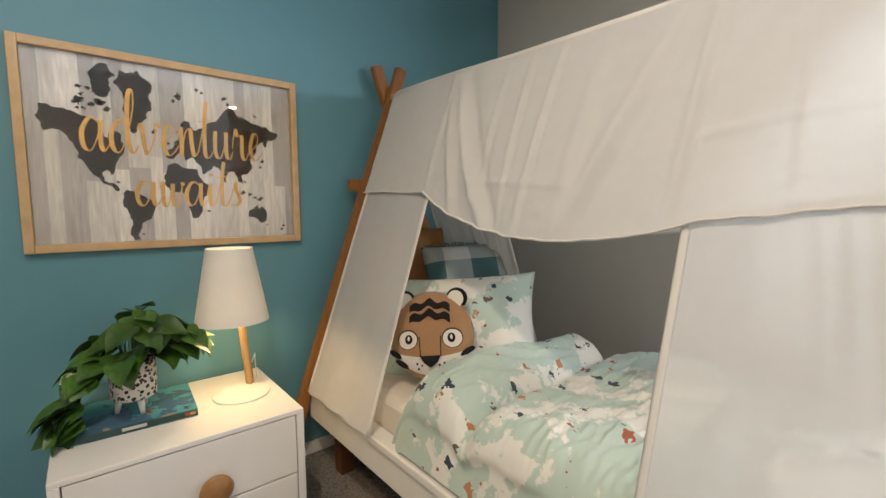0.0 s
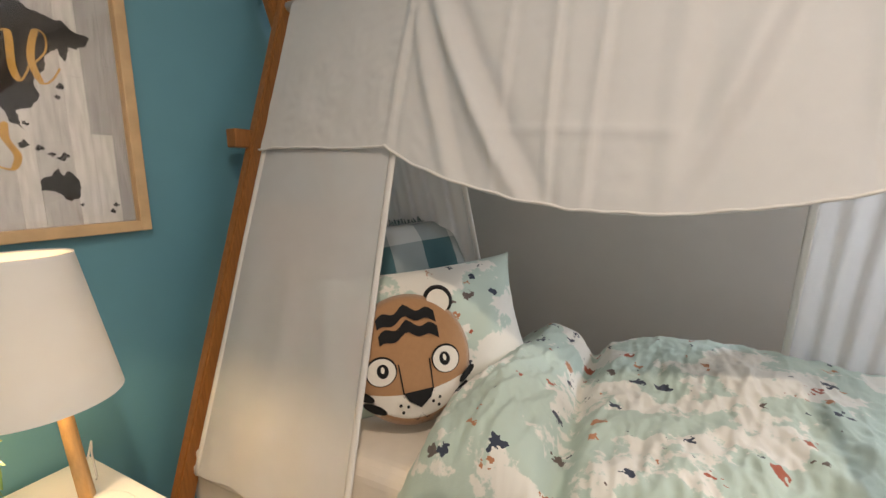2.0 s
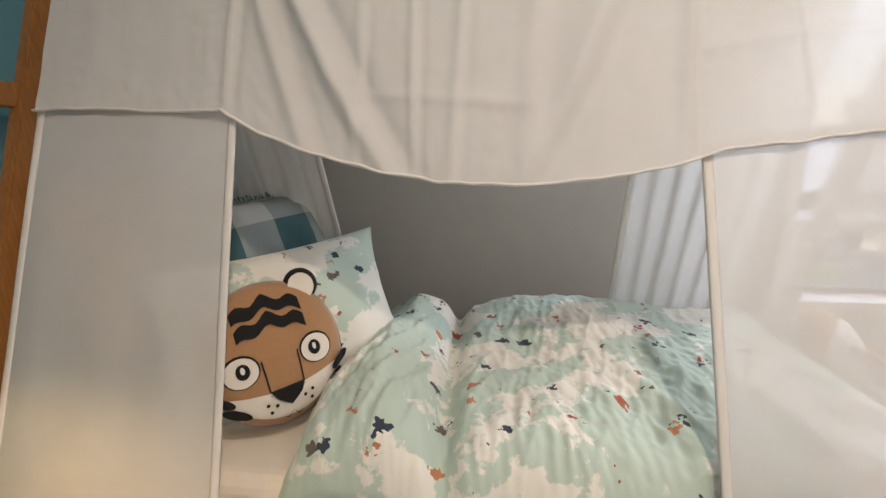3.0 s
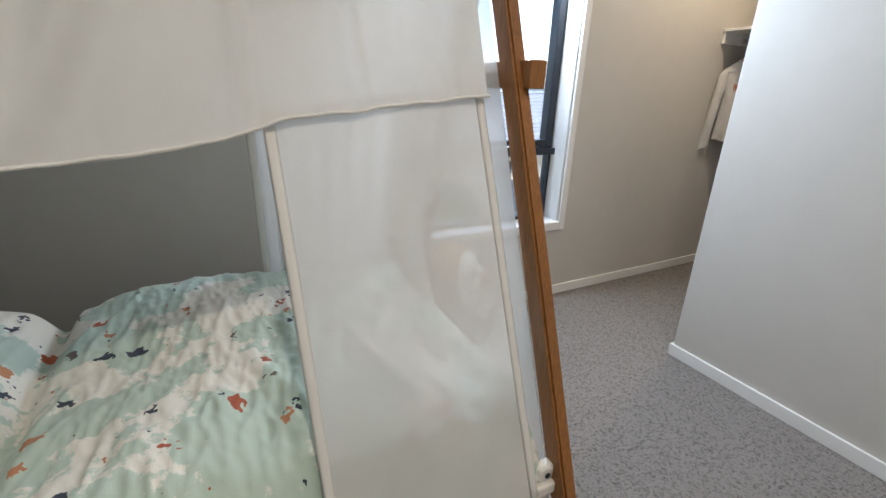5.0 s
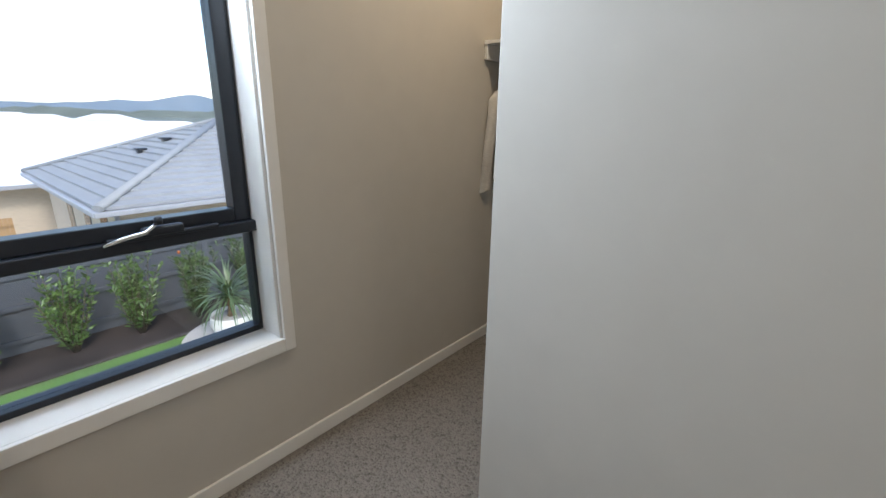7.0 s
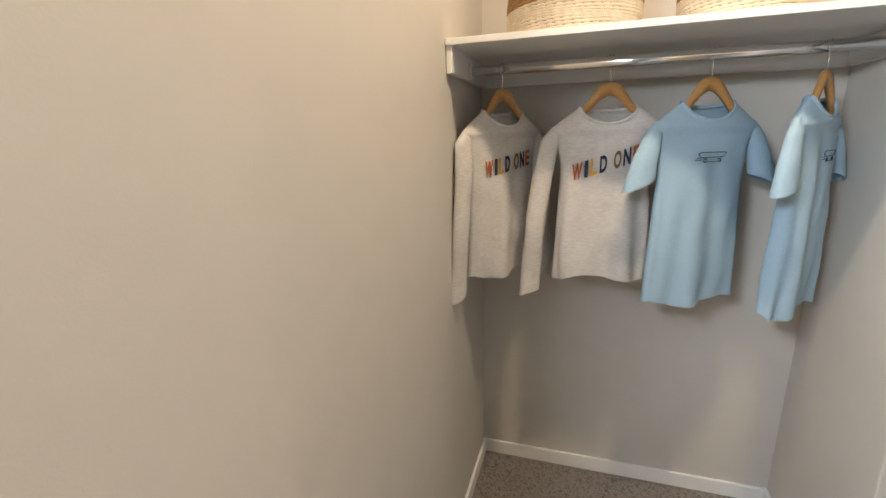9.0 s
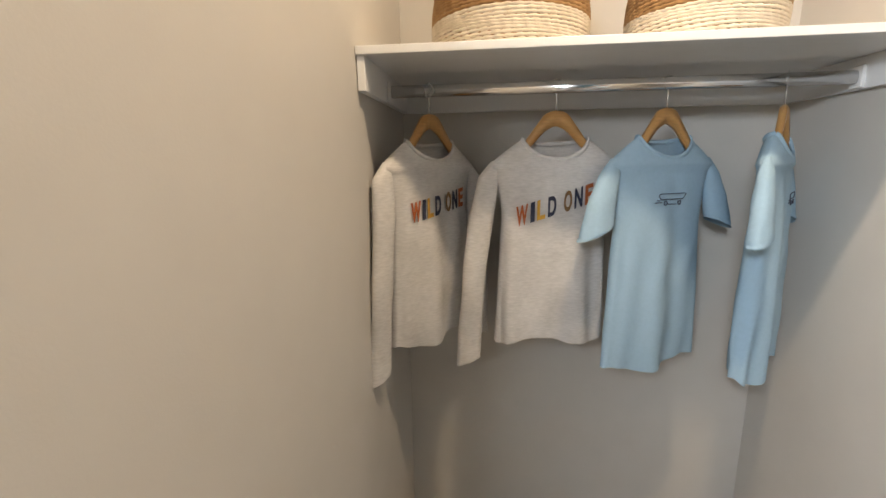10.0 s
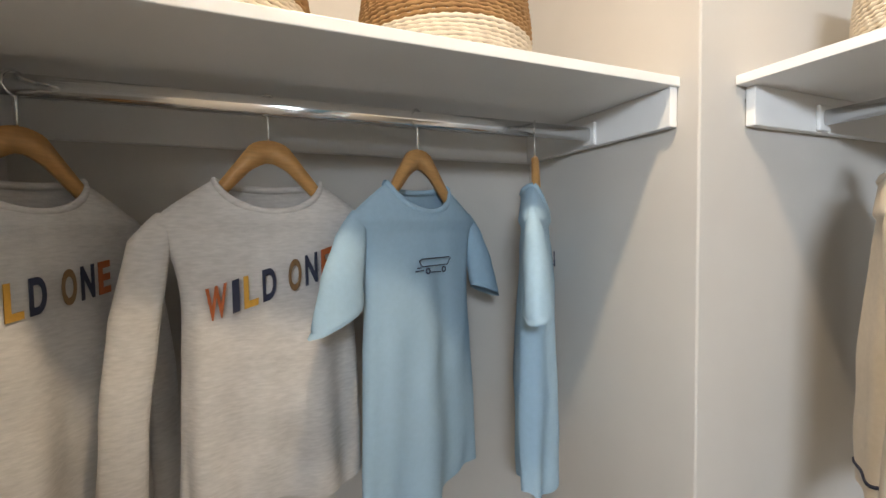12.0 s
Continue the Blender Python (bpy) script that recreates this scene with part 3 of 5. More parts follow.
SCRIPT["r"] = [[(.0, .4), (.18, 1.08), (.28, .85), (.52, .85), (.50, .25), (.64, .0), (.88, .25)]]
SCRIPT["w"] = [[(.0, .7), (.14, .95), (.14, .15), (.34, .0), (.60, .9)], [(.60, .9), (.60, .12), (.80, .0), (1.03, .7), (1.0, .95), (1.17, .85)]]
SCRIPT["i"] = [[(.0, .4), (.18, .95), (.17, .15), (.33, .0), (.53, .25)], [(.22, 1.38), (.25, 1.32), (.26, 1.27)]]
SCRIPT["s"] = [[(.0, .2), (.36, 1.05), (.36, .7), (.58, .3), (.40, .0), (.08, .06)]]


def curve_through(pts, steps=8):
    """A smooth line through points."""
    out = []
    for i in range(len(pts) - 1):
        a, b, c, d = (Vector(pts[min(max(k, 0), len(pts) - 1)]) for k in (i - 1, i, i + 1, i + 2))
        for k in range(steps):
            f = k / steps
            out.append(0.5 * (2 * b + (c - a) * f + (2 * a - 5 * b + 4 * c - d) * f * f + (3 * b - a - 3 * c + d) * f ** 3))
    return out + [Vector(pts[-1])]


def brush(pts, bm):
    """A broad-nibbed ribbon of foil, thick on the downstrokes."""
    prev = None
    for i, p in enumerate(pts):
        d = (pts[min(i + 1, len(pts) - 1)] - pts[max(i - 1, 0)]).normalized()
        w = 0.0022 + 0.0056 * max(0.0, -d.y) ** 1.5
        cur = (bm.verts.new((p.x - d.y * w, p.y + d.x * w, i * 4e-6)), bm.verts.new((p.x + d.y * w, p.y - d.x * w, i * 4e-6)))
        if prev:
            bm.faces.new((prev[0], prev[1], cur[1], cur[0]))
        prev = cur


def build_picture():
    y0, y1, z0, z1 = -2.470, -1.461, 1.142, 1.911
    t = thing("framed_picture", "oak framed world map print with gold script lettering", "picture")
    f = 0.030
    part("frame_side", box(0, 0.032, y0, y0 + f, z0, z1, 0.003), PALE_WOOD, t)
    part("frame_side", box(0, 0.032, y1 - f, y1, z0, z1, 0.003), PALE_WOOD, t)
    part("frame_side", box(0, 0.032, y0 + f, y1 - f, z0, z0 + f, 0.003), PALE_WOOD, t)
    part("frame_side", box(0, 0.032, y0 + f, y1 - f, z1 - f, z1, 0.003), PALE_WOOD, t)
    W, H = y1 - y0 - 2 * f, z1 - z0 - 2 * f
    to_wall = Matrix(((0, 0, 1, 0), (1, 0, 0, y0 + f), (0, 1, 0, z0 + f), (0, 0, 0, 1)))
    # printed boards
    rnd = random.Random(4)
    x, k = 0.0, 0
    tones = [material("print_board_%s" % n, c, 0.8, grain=0.42, scale=16, stretch=(1, 5, 0.7)) for n, c in
             (("pale", (0.41, 0.405, 0.40)), ("mid", (0.29, 0.29, 0.295)), ("light", (0.49, 0.485, 0.475)))]
    while x < W - 0.001:
        w = min(0.035 + rnd.random() * 0.045, W - x)
        cut = 0.25 + 0.5 * rnd.random()
        for a, c in ((0, cut * H), (cut * H, H)):
            part("printed_board", move(box(x + 0.0006, x + w, a + 0.0006, c, 0.004, 0.0072), to_wall), tones[(k * 2 + rnd.randrange(2)) % 3], t)
        x += w
        k += 1

    def land(pts, seed, level=4, amount=0.22):
        pts = [(u * W, v * H) for u, v in pts]
        part("continent", move(move(polygon(rough_outline(pts, level, amount, seed), 0.0005), pose(0, 0, 0.0078)), to_wall), BLACK, t)

    # north america, the arctic islands and greenland
    land([(.03, .66), (.04, .72), (.09, .71), (.14, .70), (.18, .68), (.22, .66), (.235, .58), (.25, .57), (.265, .64), (.29, .60), (.30, .53), (.28, .47), (.265, .42), (.25, .37), (.235, .40), (.22, .38),
          (.225, .34), (.25, .33), (.275, .29), (.26, .285), (.22, .325), (.19, .37), (.165, .43), (.145, .50), (.12, .57), (.08, .60), (.05, .585)], 1, 4, .20)
    land([(.20, .86), (.22, .95), (.265, .97), (.285, .92), (.26, .86), (.24, .79), (.215, .80)], 2, 4, .24)
    land([(.275, .88), (.30, .95), (.36, .96), (.41, .89), (.405, .76), (.385, .70), (.35, .65), (.335, .61), (.315, .68), (.31, .78)], 4, 5, .20)
    for i in range(16):
        u, v, r = .155 + .095 * rnd.random(), .715 + .12 * rnd.random(), .009 + .010 * rnd.random()
        land([(u - r, v), (u - r * .2, v + r), (u + r, v + r * .4), (u + r * .3, v - r)], 40 + i, 3, .3)
    land([(.285, .275), (.30, .295), (.34, .27), (.365, .245), (.395, .21), (.385, .15), (.355, .11), (.34, .07), (.325, .03), (.335, .008), (.31, .015), (.305, .08), (.305, .15), (.28, .22)], 5, 4, .18)
    # africa
    land([(.435, .38), (.45, .44), (.49, .455), (.52, .43), (.57, .42), (.59, .35), (.615, .33), (.59, .26), (.58, .18), (.56, .13), (.54, .125), (.525, .19), (.515, .26), (.50, .29), (.455, .29), (.435, .33)], 8, 4, .14)
    # europe and asia
    land([(.445, .49), (.445, .53), (.475, .545), (.48, .58), (.50, .60), (.49, .64), (.515, .70), (.545, .71), (.56, .66), (.60, .68), (.63, .72), (.66, .74), (.69, .80), (.725, .83), (.745, .78), (.79, .76), (.83, .74), (.88, .73),
          (.94, .69), (.925, .655), (.885, .64), (.875, .59), (.86, .63), (.835, .60), (.82, .54), (.80, .50), (.81, .46), (.79, .42), (.755, .40), (.765, .34), (.74, .36), (.725, .42), (.70, .42), (.685, .35), (.665, .42),
          (.635, .455), (.615, .42), (.585, .40), (.57, .46), (.545, .50), (.52, .475), (.50, .52), (.475, .48)], 9, 4, .17)
    land([(.78, .13), (.785, .17), (.81, .19), (.825, .21), (.835, .18), (.845, .20), (.87, .14), (.86, .10), (.84, .09), (.815, .12)], 10, 4, .2)
    for i, (u, v, r) in enumerate(((.455, .57, .012), (.41, .63, .012), (.50, .85, .018), (.485, .82, .010), (.58, .90, .010), (.60, .89, .008), (.69, .87, .013), (.71, .84, .010), (.83, .79, .009), (.605, .17, .011), (.855, .50, .010),
                                   (.845, .46, .008), (.76, .29, .013), (.79, .275, .012), (.815, .255, .009), (.84, .25, .014), (.77, .36, .008), (.95, .07, .010), (.94, .045, .009), (.865, .075, .006), (.27, .335, .008), (.345, .04, .006))):
        land([(u - r, v), (u, v + r * 1.3), (u + r, v), (u, v - r)], 70 + i, 3, .35)
    for text, u, v, tall, wide in (("adventure", 0.155, 0.50, 0.125, 0.080), ("awaits", 0.325, 0.205, 0.102, 0.077)):
        pen = u * W
        for ch in text:
            b = bmesh.new()
            for line in SCRIPT[ch]:
                pts = curve_through([(pen + x * wide, v * H + y * tall) for x, y in line])
                brush(pts, b)
            part("gold_lettering", move(move(b, Matrix.Translation((0, 0, 0.0092))), to_wall), GOLD, t)
            pen += ADVANCE[ch] * wide
    g = part("picture_glass", box(0.0125, 0.0140, y0 + f, y1 - f, z0 + f, z1 - f), PICTURE_GLASS, t)
    g.visible_shadow = False


build_picture()


# ---- bedside chest ----
def build_chest():
    x0, x1, y0, y1, top = 0.02, 0.592, -2.425, -1.695, 0.54
    t = thing("bedside_chest", "white lacquered chest of drawers with wooden knobs", "chest")
    part("top", box(x0, x1, y0, y1, top - 0.018, top, 0.003), LACQUER, t)
    part("side_panel", box(x0, x1, y0, y0 + 0.028, 0.05, top - 0.018, 0.002), LACQUER, t)
    part("side_panel", box(x0, x1, y1 - 0.028, y1, 0.05, top - 0.018, 0.002), LACQUER, t)
    part("back_panel", box(x0, x0 + 0.01, y0 + 0.028, y1 - 0.028, 0.05, top - 0.018), LACQUER, t)
    part("bottom", box(x0 + 0.01, x1, y0 + 0.028, y1 - 0.028, 0.05, 0.068), LACQUER, t)
    for yy in (y0 + 0.02, y1 - 0.07):
        for xx in (x0 + 0.02, x1 - 0.07):
            part("leg", box(xx, xx + 0.05, yy, yy + 0.05, 0, 0.05, 0.003), LACQUER, t)
    for z0, z1 in ((0.296, 0.518), (0.072, 0.290)):
        d = part("drawer", box(x1 - 0.30, x1 - 0.003, y0 + 0.031, y1 - 0.031, z0, z1, 0.0025), LACQUER, t)
        kn = move(lathe([(0.001, 0), (0.014, 0.0), (0.015, 0.018), (0.050, 0.022), (0.053, 0.030), (0.045, 0.038), (0.001, 0.041)], 32),
                  Matrix.Translation((x1 - 0.003, (y0 + y1) / 2 + 0.05, (z0 + z1) / 2 - 0.07 + 0.02)) @ Euler((0, radians(90), 0)).to_matrix().to_4x4())
        part("knob", kn, KNOB_WOOD, d, "turned wooden knob")


build_chest()


def build_lamp():
    t = thing("table_lamp", "table lamp with white tapered shade and beech stem, lit", "lamp", at=pose(0.30, -1.84, 0.54))
    part("base", lathe([(0.0005, 0), (0.108, 0), (0.110, 0.003), (0.110, 0.006), (0.107, 0.0088), (0.105, 0.009), (0.0005, 0.009)], 56), LACQUER, t)
    st = bmesh.new()
    p = [(-0.075, 0.055, 0.008), (-0.050, 0.035, 0.16), (-0.028, 0.018, 0.30), (-0.005, 0.0, 0.44)]
    tube(p, [0.017, 0.0155, 0.0145, 0.013], 4, st)
    stem = part("stem", st, LAMP_WOOD, t, "square beech stem")
    part("screw", move(lathe([(0.001, 0), (0.006, 0.001), (0.001, 0.003)], 12), pose(-0.056, 0.036, 0.10, 90, 0, 30)), ALU, t)
    sh = bmesh.new()
    n = 56
    lathe([(0.137, 0.312), (0.136, 0.318), (0.086, 0.602), (0.086, 0.606), (0.083, 0.602), (0.133, 0.314), (0.137, 0.312)], n, sh)
    part("shade", move(sh, pose(0, -0.02, 0, 0, 0, 0)), SHADE, t, "white linen shade")
    part("bulb", move(lathe([(0.001, -0.035), (0.018, -0.03), (0.028, -0.01), (0.028, 0.01), (0.014, 0.035), (0.012, 0.05)], 20), pose(0.0, -0.02, 0.50)), BULB, t)
    part("cord", tube([(-0.075, 0.065, 0.10), (-0.095, 0.085, 0.13), (-0.115, 0.09, 0.09), (-0.12, 0.095, 0.02), (-0.14, 0.10, 0.004)], 0.0022, 6), PLASTIC, t, "clear flex")


build_lamp()


def build_book():
    t = thing("picture_book", "hardback picture book with dark blue-green cover lying flat", "book", at=pose(0.245, -2.185, 0.54, 0, 0, -3))
    cover = voronoi_print("book_cover_art", (0.05, 0.30, 0.36), (0.02, 0.10, 0.18), [(0.02, 0.02, 0.05), (0.20, 0.03, 0.03), (0.03, 0.22, 0.14), (0.30, 0.24, 0.17)], 17.0, 9.0)
    part("pages", box(-0.142, 0.139, -0.172, 0.168, 0.004, 0.026, 0.002), PAPER, t)
    part("cover", box(-0.148, 0.146, -0.178, 0.176, 0.026, 0.030, 0.0015), cover, t)
    part("cover", box(-0.148, 0.146, -0.178, 0.176, 0.0, 0.004, 0.0015), cover, t)
    part("spine", box(0.139, 0.147, -0.178, 0.176, 0.004, 0.026, 0.002), material("book_spine_green", (0.02, 0.06, 0.05), 0.5, grain=0.3, scale=30), t)
    for a, c, col in ((-0.05, 0.02, (0.5, 0.5, 0.45)), (0.135, 0.148, (0.4, 0.05, 0.03)), (0.150, 0.168, (0.55, 0.25, 0.08))):
        part("spine_print", box(0.147, 0.1477, a, c, 0.010, 0.021), material("spine_ink", col, 0.6), t)


build_book()


def leaf_mesh(name, mat, length, width, fold=0.25, droop=0.25):
    b = bmesh.new()
    n = 6
    rows = []
    for i in range(n + 1):
        u = i / n
        w = width * math.sin(math.pi * min(1, u * 0.93 + 0.07)) ** 0.75 * (1.15 - 0.6 * u)
        z = -droop * length * u * u
        rows.append([b.verts.new((length * u, s * w, z + abs(s) * fold * w)) for s in (-1, -0.5, 0, 0.5, 1)])
    for a, c in zip(rows, rows[1:]):
        for k in range(4):
            b.faces.new((a[k], a[k + 1], c[k + 1], c[k])).smooth = True
    me = bpy.data.meshes.new(name)
    b.to_mesh(me); b.free()
    me.materials.append(mat)
    return me


def build_pothos():
    t = thing("potted_plant", "trailing pothos in a speckled footed pot on the book", "plant", at=pose(0.27, -2.195, 0.570))
    pot = part("pot", lathe([(0.001, 0.055), (0.066, 0.055), (0.071, 0.060), (0.072, 0.185), (0.070, 0.188), (0.067, 0.185), (0.066, 0.165)], 48), TERRAZZO, t, "white pot with dark speckles")
    for k in range(3):
        a = radians(20 + 120 * k)
        c, s = math.cos(a), math.sin(a)
        part("foot", tube([(c * 0.043, s * 0.043, 0.060), (c * 0.055, s * 0.055, 0.0)], [0.013, 0.008], 12), CERAMIC, pot)
    part("soil", lathe([(0.001, 0.168), (0.040, 0.170), (0.066, 0.164)], 24), SOIL, t)
    rnd = random.Random(11)
    meshes = [leaf_mesh("leaf", POTHOS, l, w, 0.3, d) for l, w, d in ((0.092, 0.048, 0.35), (0.074, 0.040, 0.2), (0.105, 0.055, 0.45))]
    vines = []
    for k in range(26):
        a = rnd.uniform(0, 2 * math.pi)
        r, h = rnd.uniform(0.03, 0.12), rnd.uniform(0.06, 0.20)
        vines.append([(0.02 * math.cos(a), 0.02 * math.sin(a), 0.165), (0.5 * r * math.cos(a), 0.5 * r * math.sin(a), 0.165 + h * 0.8), (r * math.cos(a), r * math.sin(a), 0.165 + h)])
    for k in range(9):
        s = rnd.uniform(-0.04, 0.06)
        e = rnd.uniform(-0.20, 0.04)
        vines.append([(0.02, -0.03, 0.17), (0.03 + s, -0.08, 0.22), (0.03 + s, -0.12, 0.18), (0.04 + s, -0.155 - 0.03 * rnd.random(), 0.11 + e * 0.2), (0.04 + s, -0.165, 0.055 + e * 0.2)])
    for k in range(4):
        vines.append([(0.0, 0.03, 0.17), (0.03 * k / 3, 0.08, 0.22), (0.05, 0.13, 0.235 + 0.012 * k), (0.06 + 0.01 * k, 0.175, 0.22 + 0.02 * k)])
    for v in vines:
        part("stem", tube(v, 0.0018, 5), STEM_GREEN, t)
        for j, p in enumerate(v[1:] if len(v) > 3 else v[2:]):
            for rep in range(2):
                lf = new("leaf", meshes[rnd.randrange(3)])
                lf.parent = t
                out = math.degrees(math.atan2(p[1], p[0])) + rnd.uniform(-50, 50)
                lf.matrix_basis = pose(p[0] + rnd.uniform(-.015, .015), p[1] + rnd.uniform(-.015, .015), p[2] + rnd.uniform(-.012, .012), rnd.uniform(-30, 30), rnd.uniform(-10, 45), out)


build_pothos()


# ---- bed ----
BX0, BX1 = 0.105, 2.31          # outer length
BY = -0.976                     # middle of the bed
HALF = 0.519
RAIL = 0.42                     # top of the side rails
APEX = 1.87


def side_y(z, side=-1):
    """The leaning line of the tent at height z."""
    return BY + side * HALF * (APEX - z) / (APEX - RAIL)


def rod(a, c, w, h):
    """A square stick from a to c; w along x, h across."""
    a, c = Vector(a), Vector(c)
    d = (c - a).normalized()
    u = Vector((1, 0, 0))
    v = d.cross(u).normalized()
    b = bmesh.new()
    r = [[b.verts.new(p + u * sx * w / 2 + v * sy * h / 2) for sx, sy in ((-1, -1), (1, -1), (1, 1), (-1, 1))] for p in (a, c)]
    for k in range(4):
        b.faces.new((r[0][k], r[0][(k + 1) % 4], r[1][(k + 1) % 4], r[1][k]))
    b.faces.new(r[0][::-1]); b.faces.new(r[1])
    bmesh.ops.bevel(b, geom=b.edges[:], offset=0.006, segments=2, affect="EDGES")
    return b


def build_bed():
    t = thing("teepee_bed", "white house-style teepee bed with stained wooden poles", "bed")
    y0, y1 = BY - HALF, BY + HALF
    for s, y in ((-1, y0), (1, y1)):
        a, c = sorted((y, y - s * 0.075))
        part("rail_cap", box(BX0, BX1, a, c, RAIL - 0.034, RAIL, 0.006), BEDWHITE, t)
        a, c = sorted((y - s * 0.012, y - s * 0.034))
        part("side_rail", box(BX0 + 0.02, BX1 - 0.02, a, c, RAIL - 0.155, RAIL - 0.034, 0.003), BEDWHITE, t)
    for x in (BX0, BX1 - 0.075):
        part("rail_cap", box(x, x + 0.075, y0 + 0.075, y1 - 0.075, RAIL - 0.034, RAIL - 0.001, 0.006), BEDWHITE, t)
        part("end_rail", box(x + 0.02, x + 0.05, y0 + 0.034, y1 - 0.034, RAIL - 0.155, RAIL - 0.034, 0.003), BEDWHITE, t)
        for s, y in ((-1, y0), (1, y1)):
            bb = bmesh.new()
            a, c = sorted((y - s * 0.012, y - s * 0.045))
            box(x + 0.012, x + 0.062, a, c, RAIL, RAIL + 0.045, 0.010, 3, bb)
            br = part("pole_bracket", bb, BEDWHITE, t)
            part("bolt", move(lathe([(0.001, 0.004), (0.007, 0.003), (0.008, 0.0)], 12), pose(x + 0.037, y - s * 0.006 - s * 0.004, RAIL + 0.022, 90 * -s, 0, 0)), ALU, br)
    for x in (BX0 + 0.12, BX1 - 0.19):
        for y in (y0 + 0.09, y1 - 0.16):
            part("leg", box(x, x + 0.07, y, y + 0.07, 0, RAIL - 0.155, 0.004), material("dark_leg_wood", (0.16, 0.055, 0.02), 0.5, grain=0.3, scale=30), t)
    part("slat_base", box(BX0 + 0.05, BX1 - 0.05, y0 + 0.034, y1 - 0.034, RAIL - 0.12, RAIL - 0.10), BEDWHITE, t)
    # crossed end poles, reaching past the ridge
    for x, sg in ((BX0 + 0.008, -1), (BX1 + 0.02, 1)):
        for side in (-1, 1):
            off = side * 0.020 * sg
            low, high = 0.245, 2.06
            part("pole", rod((x + off, side_y(low, side), low), (x + off, side_y(high, side), high), 0.038, 0.062), OAK_ORANGE, t)
        part("cross_piece", box(x - 0.022, x + 0.022, side_y(1.40) - 0.085, side_y(1.40, 1) + 0.085, (1.392 if sg < 0 else 1.324), (1.452 if sg < 0 else 1.386), 0.004), OAK_ORANGE, t)
    part("ridge_pole", tube([(BX0 + 0.02, BY, 1.895), (BX1 - 0.01, BY, 1.845)], 0.016, 12), BEDWHITE, t)
    return t


build_bed()


def ridge_height(x):
    """Top of the cloth, lower towards the foot end."""
    u = min(1.0, max(0.0, (x - 0.25) / 1.3))
    return 1.918 - 0.045 * u * u * (3 - 2 * u)


def hem_height(x):
    """Lower edge of the canopy's upper cloth."""
    xa, xb = 0.71, 1.76
    if x <= xa:
        return 1.372 + 0.02 * math.sin((x - 0.1) * 9) * 0.4
    if x >= xb:
        return 1.255 + 0.055 * (x - xb) / 0.5
    u = (x - xa) / (xb - xa)
    return 1.355 * (1 - u) + 1.255 * u - 0.105 * math.sin(math.pi * u) ** 0.8


def drape(x, d, seed):
    """Creases: long soft folds from the ridge, deeper in the middle."""
    f = 0.0
    for cx, lean, bend, wd, h in ((0.735, 0.42, 0.30, 0.034, 0.030), (0.70, 0.20, 0.25, 0.026, 0.016), (0.715, -0.02, 0.0, 0.012, 0.010), (1.03, -0.02, 0.0, 0.012, 0.007),
                                  (1.14, 0.02, 0.0, 0.011, 0.010), (1.27, -0.06, 0.0, 0.012, 0.009), (1.44, -0.10, 0.0, 0.026, 0.010), (1.66, -0.34, -0.20, 0.034, 0.020), (1.74, -0.06, 0.0, 0.014, 0.013), (1.90, 0.05, 0.0, 0.012, 0.006)):
        q = (x - cx - lean * d - bend * d * d) / wd
        f += 1.5 * h * (math.exp(-q * q) - 0.55 * math.exp(-(q - 1.7) ** 2)) * min(1, 0.35 + d * 4) * (1 - 0.75 * (d / 0.6) ** 3)
    # pressed creases left by folding the cloth
    for cd, x0, x1 in ((0.12, 1.27, 1.60), (0.455, 1.00, 1.42), (0.40, 1.74, 2.2)):
        if x0 < x < x1:
            f += 0.006 * math.exp(-((d - cd - 0.01 * math.sin(x * 9)) / 0.010) ** 2)
    f += 0.008 * wob(x * 5, d * 3, seed) + 0.004 * wob(x * 16, d * 7, seed + 5) + 0.003 * abs(wob(x * 30, d * 22, seed + 8))
    return f


